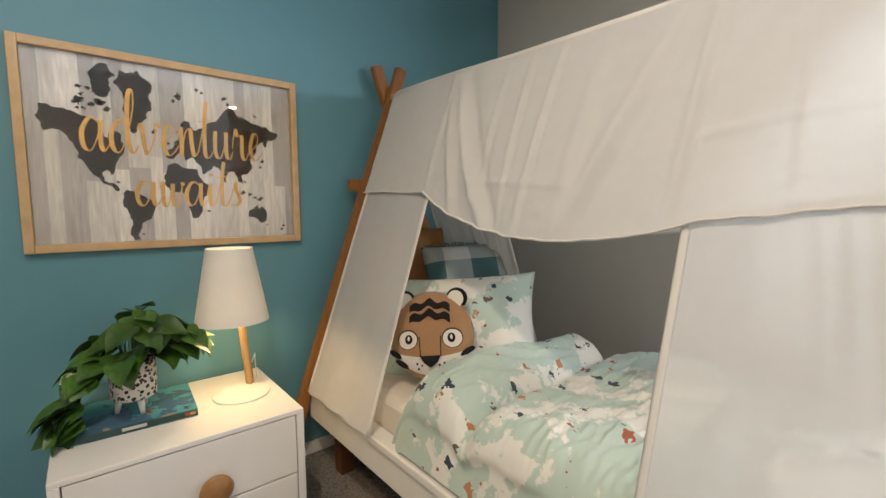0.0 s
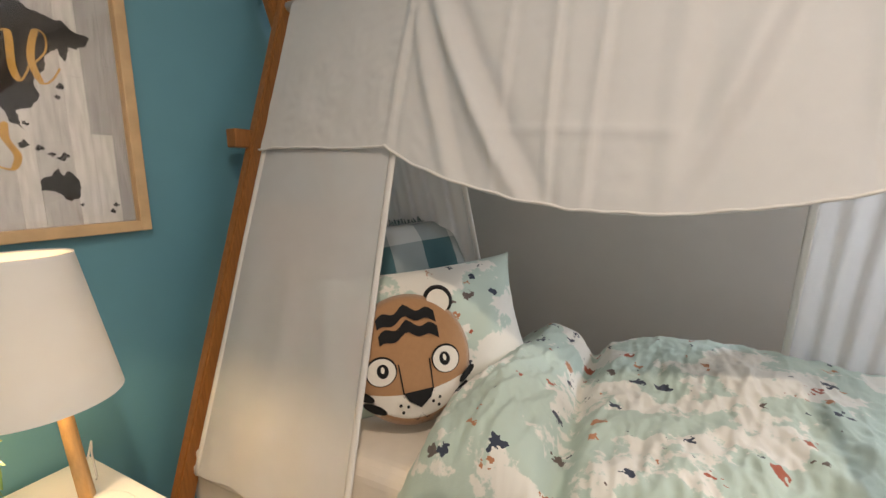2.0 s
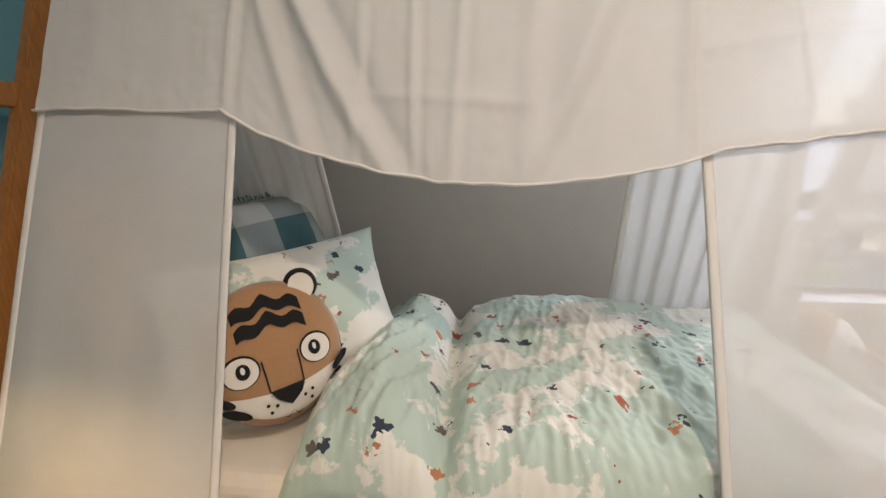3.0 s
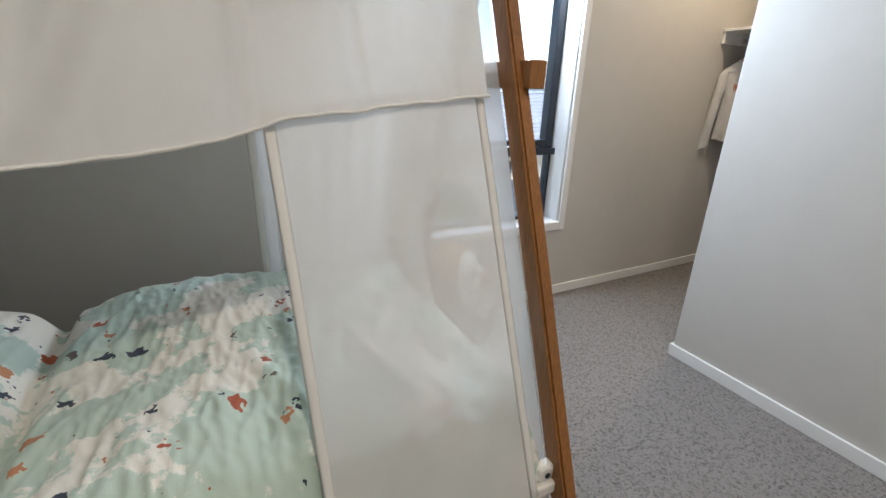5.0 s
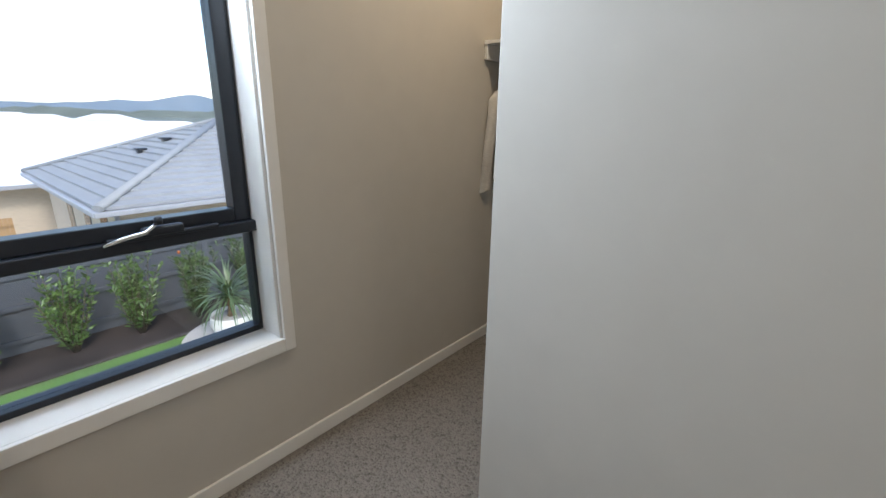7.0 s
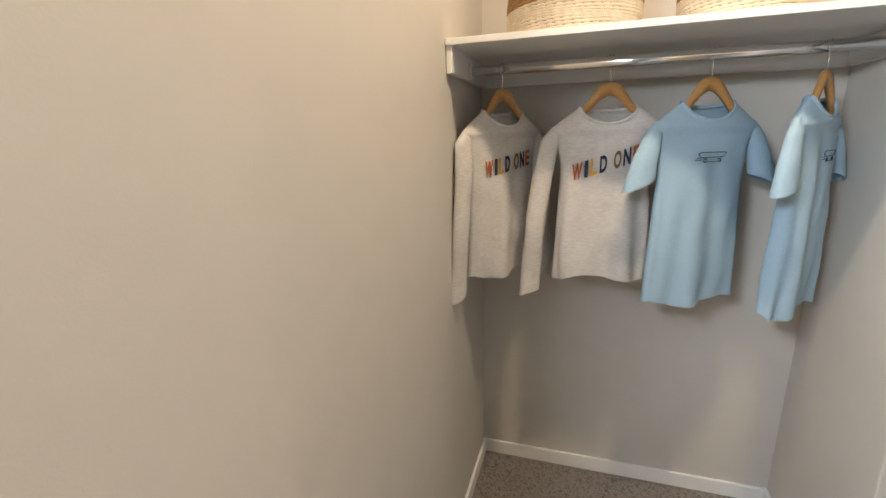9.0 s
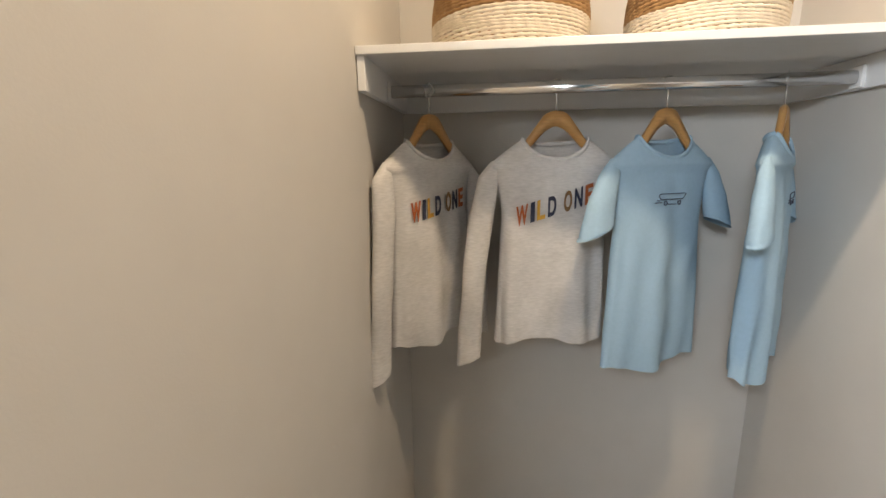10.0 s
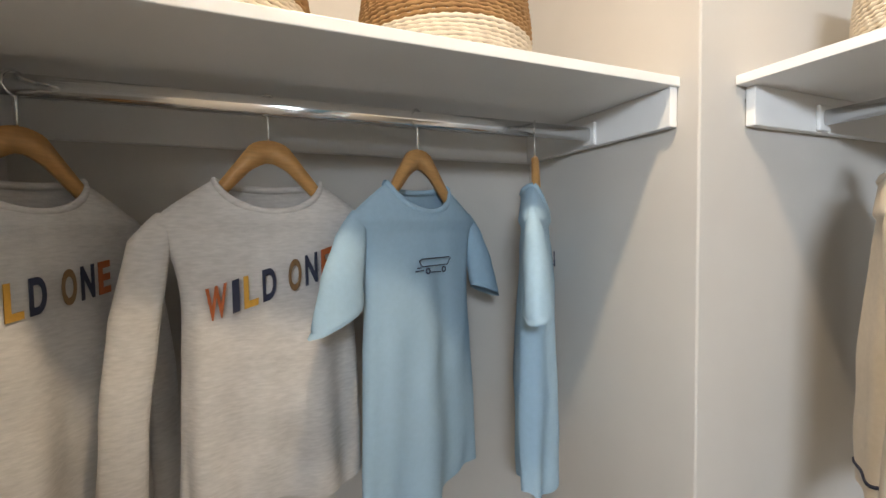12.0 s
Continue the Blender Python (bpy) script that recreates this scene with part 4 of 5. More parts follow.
def build_canopy():
    t = thing("bed_canopy", "white cotton tent canopy draped over the teepee bed frame", "canopy")
    for side in (-1, 1):
        def upper(u, v, side=side):
            x = BX0 + 0.090 + u * (BX1 - BX0 - 0.190)
            h = hem_height(x)
            z = ridge_height(x) - v * (ridge_height(x) - h)
            out = drape(x if side < 0 else 2.4 - x, v * 0.6, side) * (0.45 + 0.8 * v)
            belly = 0.018 * math.sin(math.pi * min(1, v)) * math.exp(-((x - 1.2) / 0.5) ** 2)
            y = side_y(z, side) + side * (0.030 + out + belly)
            if v < 0.06:
                y = BY + (y - BY) * min(1.0, 0.25 + v / 0.08)
            return x, y, z
        part("upper_cloth", sheet(upper, 240, 70), CLOTH, t)
        hemline = [upper(k / 120, 1.0) for k in range(121)]
        part("hem", tube([(p[0], p[1] + 0.004 * wob(p[0] * 22, side), p[2] + 0.004 + 0.005 * wob(p[0] * 17, side + 3)) for p in hemline], 0.0075, 6, flat=0.5), HEM, t)
        for xa, xb, sk in ((0.197, 0.715, 0.04), (1.748, 2.195, 0.03)):
            def panel(u, v, xa=xa, xb=xb, side=side, sk=sk):
                x = xa + u * (xb - xa) + sk * v * (u if xa < 1 else 0.6) * 0.9
                z = hem_height(x) + 0.03 - v * (hem_height(x) + 0.03 - RAIL - 0.003)
                y = side_y(z, side) + side * (0.020 + 0.006 * wob(u * 4, v * 2, side + xa) + 0.004 * math.sin(u * 19) * v + (0.012 * math.sin(u * 40) if side > 0 else 0))
                return x, y, z
            p = part("side_panel", sheet(panel, 40, 30), SHEER, t, "sheer white side panel")
            for u in (0.0, 1.0):
                part("panel_hem", tube([panel(u, k / 20) for k in range(21)], 0.011, 6, flat=0.35), HEM, p)
    # foot end with a round opening
    def foot(u, v):
        z = RAIL + 0.01 + v * (1.84 - RAIL)
        ya, yb = side_y(z, -1) + 0.02, side_y(z, 1) - 0.02
        return BX1 - 0.030 + 0.004 * wob(u * 5, v * 5), ya + u * (yb - ya), z

    def round_hole(u, v):
        p = foot(u, v)
        return (p[1] - BY) ** 2 + (p[2] - 0.80) ** 2 < 0.26 ** 2
    part("foot_panel", sheet(foot, 90, 120, hole=round_hole), SHEER, t, "sheer foot panel with round opening")
    part("opening_hem", tube([(BX1 - 0.030, BY + 0.262 * math.cos(a), 0.80 + 0.262 * math.sin(a)) for a in (2 * math.pi * k / 48 for k in range(49))], 0.009, 6, closed=False), HEM, t)


build_canopy()

MAT_TOP = 0.555
mt = solid("mattress", box(BX0 + 0.09, BX1 - 0.09, BY - HALF + 0.08, BY + HALF - 0.08, RAIL - 0.10, MAT_TOP, 0.05, 5), SHEET, "mattress with a cream fitted sheet on the bed", "mattress")


def build_duvet():
    x0, x1 = 0.845, BX1 - 0.035
    y0, y1 = BY - 0.505, BY + 0.50

    def top(x, y):
        """Height of the quilt over the mattress."""
        near = (y - y0) / (y1 - y0)
        z = 0.645
        z += 0.070 * math.exp(-((x - 1.04) / 0.11) ** 2)                 # folded-back roll
        z -= 0.060 * math.exp(-((x - 1.205 + 0.05 * (near - .5)) / 0.035) ** 2)
        z += 0.045 * (1 / (1 + math.exp(-(x - 1.30) * 18)))
        z += 0.012 * math.sin(x * 7 + y * 5) + 0.035 * wob(x * 2.2, y * 2.2, 3)
        calm = 1 - 0.65 * max(0.0, near - 0.45) / 0.55
        z += calm * (0.014 * wob(x * 8, y * 4, 1) - 0.030 * abs(wob(x * 9 + y * 2, y * 2.6, 9)) - 0.020 * abs(wob(x * 17 - y * 4, y * 4.5, 4)) - 0.013 * abs(wob(x * 33, y * 10, 2)) - 0.008 * abs(wob(x * 52 + y * 14, y * 24, 6))) + 0.024
        return z

    def quilt(u, v):
        x = x0 + u * (x1 - x0)
        # the quilt bulges over the long edges and is tucked at the ends
        a = (v - 0.5) * 2
        w = 0.478
        y = BY + 0.0 + w * math.copysign(min(1.0, abs(a) * 1.12) ** 1.0, a)
        edge = max(0.0, (abs(a) - 0.68) / 0.32)
        z = top(x, y) - (top(x, y) - RAIL - 0.012) * edge ** 2.2
        out = 0.030 * math.sin(math.pi * edge) * (1 + 0.5 * wob(x * 6, a, 7))
        y += math.copysign(out - 0.028 * edge, a)
        e2 = max(0.0, 1 - u / 0.07)
        z -= 0.13 * e2 ** 2
        e3 = max(0.0, (u - 0.93) / 0.07)
        z -= (z - RAIL - 0.015) * e3 ** 2.2
        if x > 1.62:
            k = min(1.0, (x - 1.62) / 0.12)
            y += k * (min(max(y, side_y(z) + 0.004), side_y(z, 1) - 0.004) - y)
        return x + 0.012 * wob(y * 5, z, 3), y, z
    t = thing("duvet", "rumpled sage green duvet with world map and animal print", "duvet")
    part("turned_back_end", sheet(lambda u, v: quilt(u * 0.25, v), 66, 170), PRINT, t)
    part("quilt", sheet(lambda u, v: quilt(0.25 + u * 0.75, v), 200, 170), PRINT, t)


build_duvet()


def cushion_mesh(w, h, d, puff=0.6, n=28, corner=0.05, seed=0):
    """A stuffed cushion in the xy plane, thick along z, with drawn-out corners."""
    b = bmesh.new()
    for s in (1, -1):
        def fn(u, v, s=s):
            a, c = u * 2 - 1, v * 2 - 1
            k = (1 - a ** 4) * (1 - c ** 4)
            pinch = 1 - corner * ((1 - a * a) + (1 - c * c)) * 0.5 * 1.4 * (abs(a) ** 8 + abs(c) ** 8 > 0) * 0.6
            z = s * d / 2 * max(0, k) ** puff * (1 + 0.12 * wob(a * 2.5, c * 2.5, seed + s)) + 0.004 * wob(a * 7, c * 7, seed)
            return a * w / 2 * (1 - corner * (1 - c * c) * abs(a)), c * h / 2 * (1 - corner * (1 - a * a) * abs(c)), z
        sheet(fn, n, n, b)
    bmesh.ops.remove_doubles(b, verts=b.verts[:], dist=0.0015)
    return b


def basis(origin, normal, up=(0, 0, 1), roll=0.0):
    """A pose whose z is the normal and y is roughly up."""
    z = Vector(normal).normalized()
    x = Vector(up).cross(z).normalized()
    y = z.cross(x)
    m = Matrix((x, y, z)).transposed().to_4x4()
    return Matrix.Translation(origin) @ m @ pose(0, 0, 0, 0, 0, roll)


pillow = thing("pillow", "sage map-print pillow propped against the bed head", "pillow", at=basis((0.69, -0.98, 0.755), (0.60, -0.68, 0.45), roll=4))
part("pillow_case", cushion_mesh(0.73, 0.49, 0.24, 0.6, 36, 0.09, 3), PRINT, pillow)
plaid = thing("plaid_cushion", "blue and grey plaid wool cushion with fringe", "cushion", at=basis((0.56, -0.785, 0.895), (0.80, -0.42, 0.32), roll=3))
part("cover", cushion_mesh(0.47, 0.46, 0.15, 0.5, 26, 0.05, 8), PLAID, plaid)
fr = bmesh.new()
rnd = random.Random(2)
for k in range(70):
    u = -0.22 + 0.44 * k / 69
    tube([(u, 0.222, 0), (u + rnd.uniform(-.006, .006), 0.235 + rnd.uniform(0, .012), rnd.uniform(-.006, .006))], 0.0018, 4, fr)
part("fringe", fr, material("fringe_wool", (0.06, 0.12, 0.12), 0.95, grain=0.3, scale=90), plaid)
tan = thing("tan_cushion", "rust brown linen cushion behind the plaid cushion", "cushion", at=basis((0.27, -0.97, 0.95), (0.96, -0.05, 0.25), roll=-3))
part("cover", cushion_mesh(0.52, 0.52, 0.15, 0.5, 24, 0.05, 5), RUST_LINEN, tan)


def build_tiger():
    t = thing("animal_cushion", "round tan tiger-face felt cushion on the bed", "cushion", at=basis((0.765, -1.205, 0.770), (0.62, -0.68, 0.36), roll=5))
    b = bmesh.new()
    R = 0.178
    prof = [(0.0008, 0.052), (0.06, 0.050), (0.12, 0.040), (0.16, 0.024), (R, 0.0), (0.16, -0.024), (0.12, -0.040), (0.0008, -0.052)]
    part("body", move(lathe(prof, 56, b), Matrix.Diagonal((1.0, 1.03, 1, 1))), TAN_FELT, t)

    def lay(pts, mat, name, lift=0.0):
        """A felt patch that follows the round cushion face."""
        bb = polygon(pts)
        bmesh.ops.subdivide_edges(bb, edges=bb.edges[:], cuts=2, use_grid_fill=True)
        for vv in bb.verts:
            r = min(R, math.hypot(vv.co.x, vv.co.y))
            zs = [p[1] for p in prof[:5]]; rs = [p[0] for p in prof[:5]]
            for i in range(4):
                if rs[i] <= r <= rs[i + 1]:
                    vv.co.z = zs[i] + (zs[i + 1] - zs[i]) * (r - rs[i]) / (rs[i + 1] - rs[i])
            vv.co.z += 0.0025 + lift
        return part(name, bb, mat, t)
    def muzzle(u, v):
        th = radians(202 + 136 * u)
        ox, oy = R * 0.985 * math.cos(th), R * 1.01 * math.sin(th)
        ix, iy = ox * 0.72, -0.078 - 0.020 * (1 - abs(2 * u - 1))
        x, y = ix + (ox - ix) * v, iy + (oy - iy) * v
        r = min(R, math.hypot(x, y))
        z = 0.0
        for (r0, z0), (r1, z1) in zip(prof[:4], prof[1:5]):
            if r0 <= r <= r1:
                z = z0 + (z1 - z0) * (r - r0) / (r1 - r0)
        return x, y, z + 0.004
    part("muzzle", sheet(muzzle, 30, 14), WHITE_FELT, t)
    for s in (-1, 1):
        lay(ellipse(s * 0.092, -0.02, 0.043, 0.040), BLACK, "eye_rim", 0.001)
        lay(ellipse(s * 0.092, -0.022, 0.039, 0.036), WHITE_FELT, "eye_white", 0.002)
        lay(ellipse(s * 0.088, -0.020, 0.016, 0.019), BLACK, "pupil", 0.003)
        lay(ellipse(s * 0.088, -0.017, 0.005, 0.009), WHITE_FELT, "eye_glint", 0.004)
        lay([(s * 0.042, -0.01), (s * 0.046, -0.01), (s * 0.043, -0.10), (s * 0.039, -0.10)][::s], BLACK, "nose_line", 0.0015)
        for yy, ln in ((-0.075, 0.045), (-0.115, 0.045)):
            lay(ellipse(s * (0.150 - (-0.075 - yy) * 0.7), yy, 0.034, 0.012, 20, s * 0.55), BLACK, "cheek_stripe", 0.009)
        lay([(s * 0.0, -0.150), (s * 0.012, -0.163), (s * 0.026, -0.160), (s * 0.012, -0.167)][::s], BLACK, "mouth", 0.009)
        ear = move(lathe([(0.001, 0.016), (0.034, 0.014), (0.046, 0.0), (0.034, -0.014), (0.001, -0.016)], 28), pose(s * 0.112, 0.148, 0.0))
        e = part("ear", ear, BLACK, t, "black ear with white middle")
        part("inner_ear", move(polygon(ellipse(0, 0, 0.034, 0.036), 0.004), pose(s * 0.108, 0.143, 0.0145)), WHITE_FELT, e)
        for j, (xx, yy) in enumerate(((0.035, -0.125), (0.055, -0.118), (0.05, -0.138))):
            lay(ellipse(s * xx, yy, 0.0045, 0.0045, 10), BLACK, "whisker_dot", 0.009)
    lay([(-0.043, -0.088), (0.043, -0.088), (0.030, -0.112), (0.0, -0.135), (-0.030, -0.112)], BLACK, "nose", 0.009)
    for yy, w in ((0.115, 0.085), (0.070, 0.085)):
        top = [(x, yy + 0.022 - 0.9 * abs(x) * 0.3 + 0.008 * math.cos(x * 95) + 0.006) for x in np.linspace(-w, w, 17)]
        bot = [(x, yy - 0.9 * abs(x) * 0.3 + 0.006 * math.cos(x * 95 + 0.7) - 0.004) for x in np.linspace(w, -w, 17)]
        lay([(float(a), float(c)) for a, c in top + bot], BLACK, "forehead_stripe", 0.0015)


build_tiger()


# ---- penguin basket ----
def build_penguin():
    t = thing("penguin_basket", "woven seagrass penguin-shaped lidded basket on the carpet", "basket", at=pose(2.585, -0.362, 0.0))
    H, R = 0.615, 0.200

    def radius(z):
        u = z / H
        return R * max(0.0, 1 - abs((u - 0.42) / 0.585) ** 2.5) ** 0.5 if u > 0.42 else R * max(0.0, 1 - abs((u - 0.42) / 0.62) ** 2.6) ** 0.5

    def shell(za, zb, n=56):
        rows = int((zb - za) / 0.0155)
        prof = []
        for i in range(rows):
            for k in range(5):
                z = za + (i + k / 5) * (zb - za) / rows
                prof.append((max(0.001, radius(z) + 0.0042 * math.sin(math.pi * k / 5)), z))
        prof.append((max(0.001, radius(zb)), zb))
        if zb >= H:
            prof += [(radius(zb) * 0.5, zb + 0.004), (0.0008, zb + 0.005)]
        b = lathe(prof, 120)
        for vv in b.verts:
            a = math.atan2(vv.co.y, vv.co.x)
            k = 1 + 0.017 * math.sin(a * 34 + math.floor(vv.co.z / 0.0155) * 1.1) * min(1, (0.66 - vv.co.z) * 8)
            vv.co.x *= k; vv.co.y *= k
        return b
    split = 0.365
    part("body", shell(0.002, split), PENGUIN_WEAVE, t, "white-bellied woven body")
    lid = part("lid", shell(split + 0.012, H), PENGUIN_WEAVE, t, "woven head lid with white face")
    # black inner band that puts the shade of the lid joint into colour
    part("lid_gap_shade", lathe([(radius(split) - 0.012, split - 0.01), (radius(split) - 0.006, split + 0.006), (radius(split) - 0.012, split + 0.02)], 48), BLACK, t)
    f = Vector((0.72, -0.69, 0))
    sd = Vector((0.69, 0.72, 0))
    z = 0.515
    for s in (-1, 1):
        d = (f + sd * s * 0.50).normalized()
        part("eye", move(lathe([(0.001, 0.010), (0.010, 0.008), (0.016, 0.0), (0.010, -0.006)], 20), basis(d * (radius(z) + 0.006) + Vector((0, 0, z)), d + Vector((0, 0, .35)))), BLACK, lid)
        # wings
        d2 = (f * 0.35 + sd * s).normalized()
        w = bmesh.new()
        for i in range(8):
            r = 0.02 + 0.055 * math.sin(math.pi * (i + 1) / 9)
            zz = 0.285 - i * 0.016
            c = d2 * (radius(zz) + 0.010) + Vector((0, 0, zz))
            side = Vector((-d2.y, d2.x, 0))
            tube([c - side * r + d2 * -0.01, c + d2 * 0.008, c + side * r - d2 * 0.012], 0.0095, 8, w)
        part("wing", w, ROPE_TAN, t, "rope wing")
    bk = bmesh.new()
    for i in range(6):
        tube([f * (radius(0.478) + 0.004 + i * 0.009) + sd * -0.030 * (1 - i / 6.5) + Vector((0, 0, 0.482 - i * 0.003)),
              f * (radius(0.478) + 0.004 + i * 0.009) + sd * 0.030 * (1 - i / 6.5) + Vector((0, 0, 0.482 - i * 0.003))], 0.026 * (1 - i / 7.5), 10, bk)
    part("beak", bk, ROPE_TAN, lid, "tan rope beak")


build_penguin()


# ---- wardrobe ----
SH_F, SH_Z = 4.848, 1.752       # shelf front edge and top
RAIL_X, RAIL_Z = 5.065, 1.688


def build_shelf():
    t = thing("wardrobe_shelf", "white wardrobe shelf with cleats fixed between walls", "shelf")
    part("board", box(SH_F, BACK, -1.168, -0.002, SH_Z - 0.018, SH_Z, 0.0015), TRIM, t)
    for y0, y1 in ((-0.020, -0.002), (-1.168, -1.150)):
        part("side_cleat", box(SH_F + 0.006, BACK - 0.018, y0, y1, SH_Z - 0.092, SH_Z - 0.018, 0.002), TRIM, t)
    part("back_cleat", box(BACK - 0.018, BACK, -1.168, -0.002, SH_Z - 0.092, SH_Z - 0.018, 0.002), TRIM, t)
    r = thing("clothes_rail", "oval chrome clothes rail under the wardrobe shelf", "rail")
    part("rail", tube([(RAIL_X, -1.146, RAIL_Z), (RAIL_X, -0.024, RAIL_Z)], 0.0095, 18, flat=1.65), CHROME, r)
    for y in (-0.0245, -1.1455):
        part("rail_socket", box(RAIL_X - 0.020, RAIL_X + 0.020, y - 0.0045, y + 0.0045, RAIL_Z - 0.026, RAIL_Z + 0.026, 0.004, 3), TRIM, r)
    t2 = thing("wardrobe_shelf", "white wardrobe shelf with cleats over the side bay", "shelf")
    by0, by1 = -1.828, -1.262
    part("board", box(NIB + 0.102, 4.808, by0, by1, SH_Z - 0.018, SH_Z, 0.0015), TRIM, t2)
    for x0, x1 in ((4.790, 4.808), (NIB + 0.102, NIB + 0.120)):
        part("side_cleat", box(x0, x1, by0 + 0.018, by1 - 0.03, SH_Z - 0.092, SH_Z - 0.018, 0.002), TRIM, t2)
    part("back_cleat", box(NIB + 0.102, 4.808, by0, by0 + 0.018, SH_Z - 0.092, SH_Z - 0.018, 0.002), TRIM, t2)
    r2 = thing("clothes_rail", "oval chrome clothes rail in the side bay", "rail")
    part("rail", tube([(NIB + 0.124, -1.50, RAIL_Z), (4.786, -1.50, RAIL_Z)], 0.0095, 18, flat=1.65), CHROME, r2)
    for x in (NIB + 0.1245, 4.7855):
        part("rail_socket", box(x - 0.0045, x + 0.0045, -1.52, -1.48, RAIL_Z - 0.026, RAIL_Z + 0.026, 0.004, 3), TRIM, r2)


build_shelf()


def rope_basket(x, y, r, h, white_rows, seed):
    t = thing("rope_basket", "round white rope basket on the side shelf" if h < 0.18 else "round rope basket, white base and seagrass rim, on the shelf", "basket", "rope baskets", pose(x, y, SH_Z))
    rr = 0.0043
    rows = int(h / (rr * 1.75))
    rnd2 = random.Random(seed)
    for nm, a, c, mat in (("white_coil", 0, white_rows, ROPE_WHITE), ("seagrass_coil", white_rows, rows, ROPE_TAN)):
        for i in range(a, c):
            b = bmesh.new()
            z = rr + i * rr * 1.75
            rad = r * (0.965 + 0.06 * math.sin(math.pi * min(1, (i + 2) / rows)))
            n = 150
            pts = []
            ring = []
            for k in range(n):
                th = 2 * math.pi * k / n
                tw = 1 + 0.30 * math.sin(k * 2 * math.pi / 3 + i)
                ring.append([b.verts.new(((rad + rr * tw * math.cos(p)) * math.cos(th), (rad + rr * tw * math.cos(p)) * math.sin(th), z + rr * tw * math.sin(p) + 0.0015 * math.sin(th * 3 + i))) for p in (math.pi * q / 3 for q in range(6))])
            for k in range(n):
                A, C = ring[k], ring[(k + 1) % n]
                for q in range(6):
                    b.faces.new((A[q], C[q], C[(q + 1) % 6], A[(q + 1) % 6])).smooth = True
            part(nm, b, mat, t)
    part("bottom", lathe([(0.001, 0.004), (r * 0.96, 0.004)], 40), ROPE_WHITE, t)


rope_basket(5.115, -0.335, 0.192, 0.19, 12, 1)
rope_basket(5.10, -0.800, 0.168, 0.19, 11, 2)
rope_basket(4.56, -1.52, 0.17, 0.17, 22, 3)


def build_hanger(group_pose, label):
    t = thing("coat_hanger", label, "hanger", "wooden hangers", group_pose)
    # local: x across the shoulders, y to the front, z up; the rail runs through the hook at z = 0
    hook = [(0.016 * math.sin(a), 0, 0.018 * math.cos(a) + 0.001) for a in (radians(d) for d in range(-100, 181, 20))]
    hook += [(0.0, 0, -0.030), (0.0, 0, -0.075)]
    part("hook", tube(hook, 0.0019, 8), STEEL, t, "steel hook")
    b = bmesh.new()
    half = [(0.012, -0.079, 0.040), (0.030, -0.088, 0.043), (0.055, -0.118, 0.036), (0.100, -0.172, 0.024), (0.145, -0.207, 0.012)]
    line = [(-x, z, h) for x, z, h in half[::-1]] + [(0, -0.077, 0.037)] + half
    r = []
    for x, z, h in line:
        r.append([b.verts.new((x, sy * 0.0075 + 0.05 * abs(x), z + sz * h / 2)) for sy, sz in ((-1, -1), (1, -1), (1, 1), (-1, 1))])
    for p, q in zip(r, r[1:]):
        for k in range(4):
            b.faces.new((p[k], p[(k + 1) % 4], q[(k + 1) % 4], q[k]))
    b.faces.new(r[0][::-1]); b.faces.new(r[-1])
    bmesh.ops.remove_doubles(b, verts=b.verts[:], dist=0.0006)
    bmesh.ops.bevel(b, geom=b.edges[:], offset=0.003, segments=2, affect="EDGES")
    part("hanger_bar", smooth(b), HANGER_WOOD, t, "varnished wooden bar")


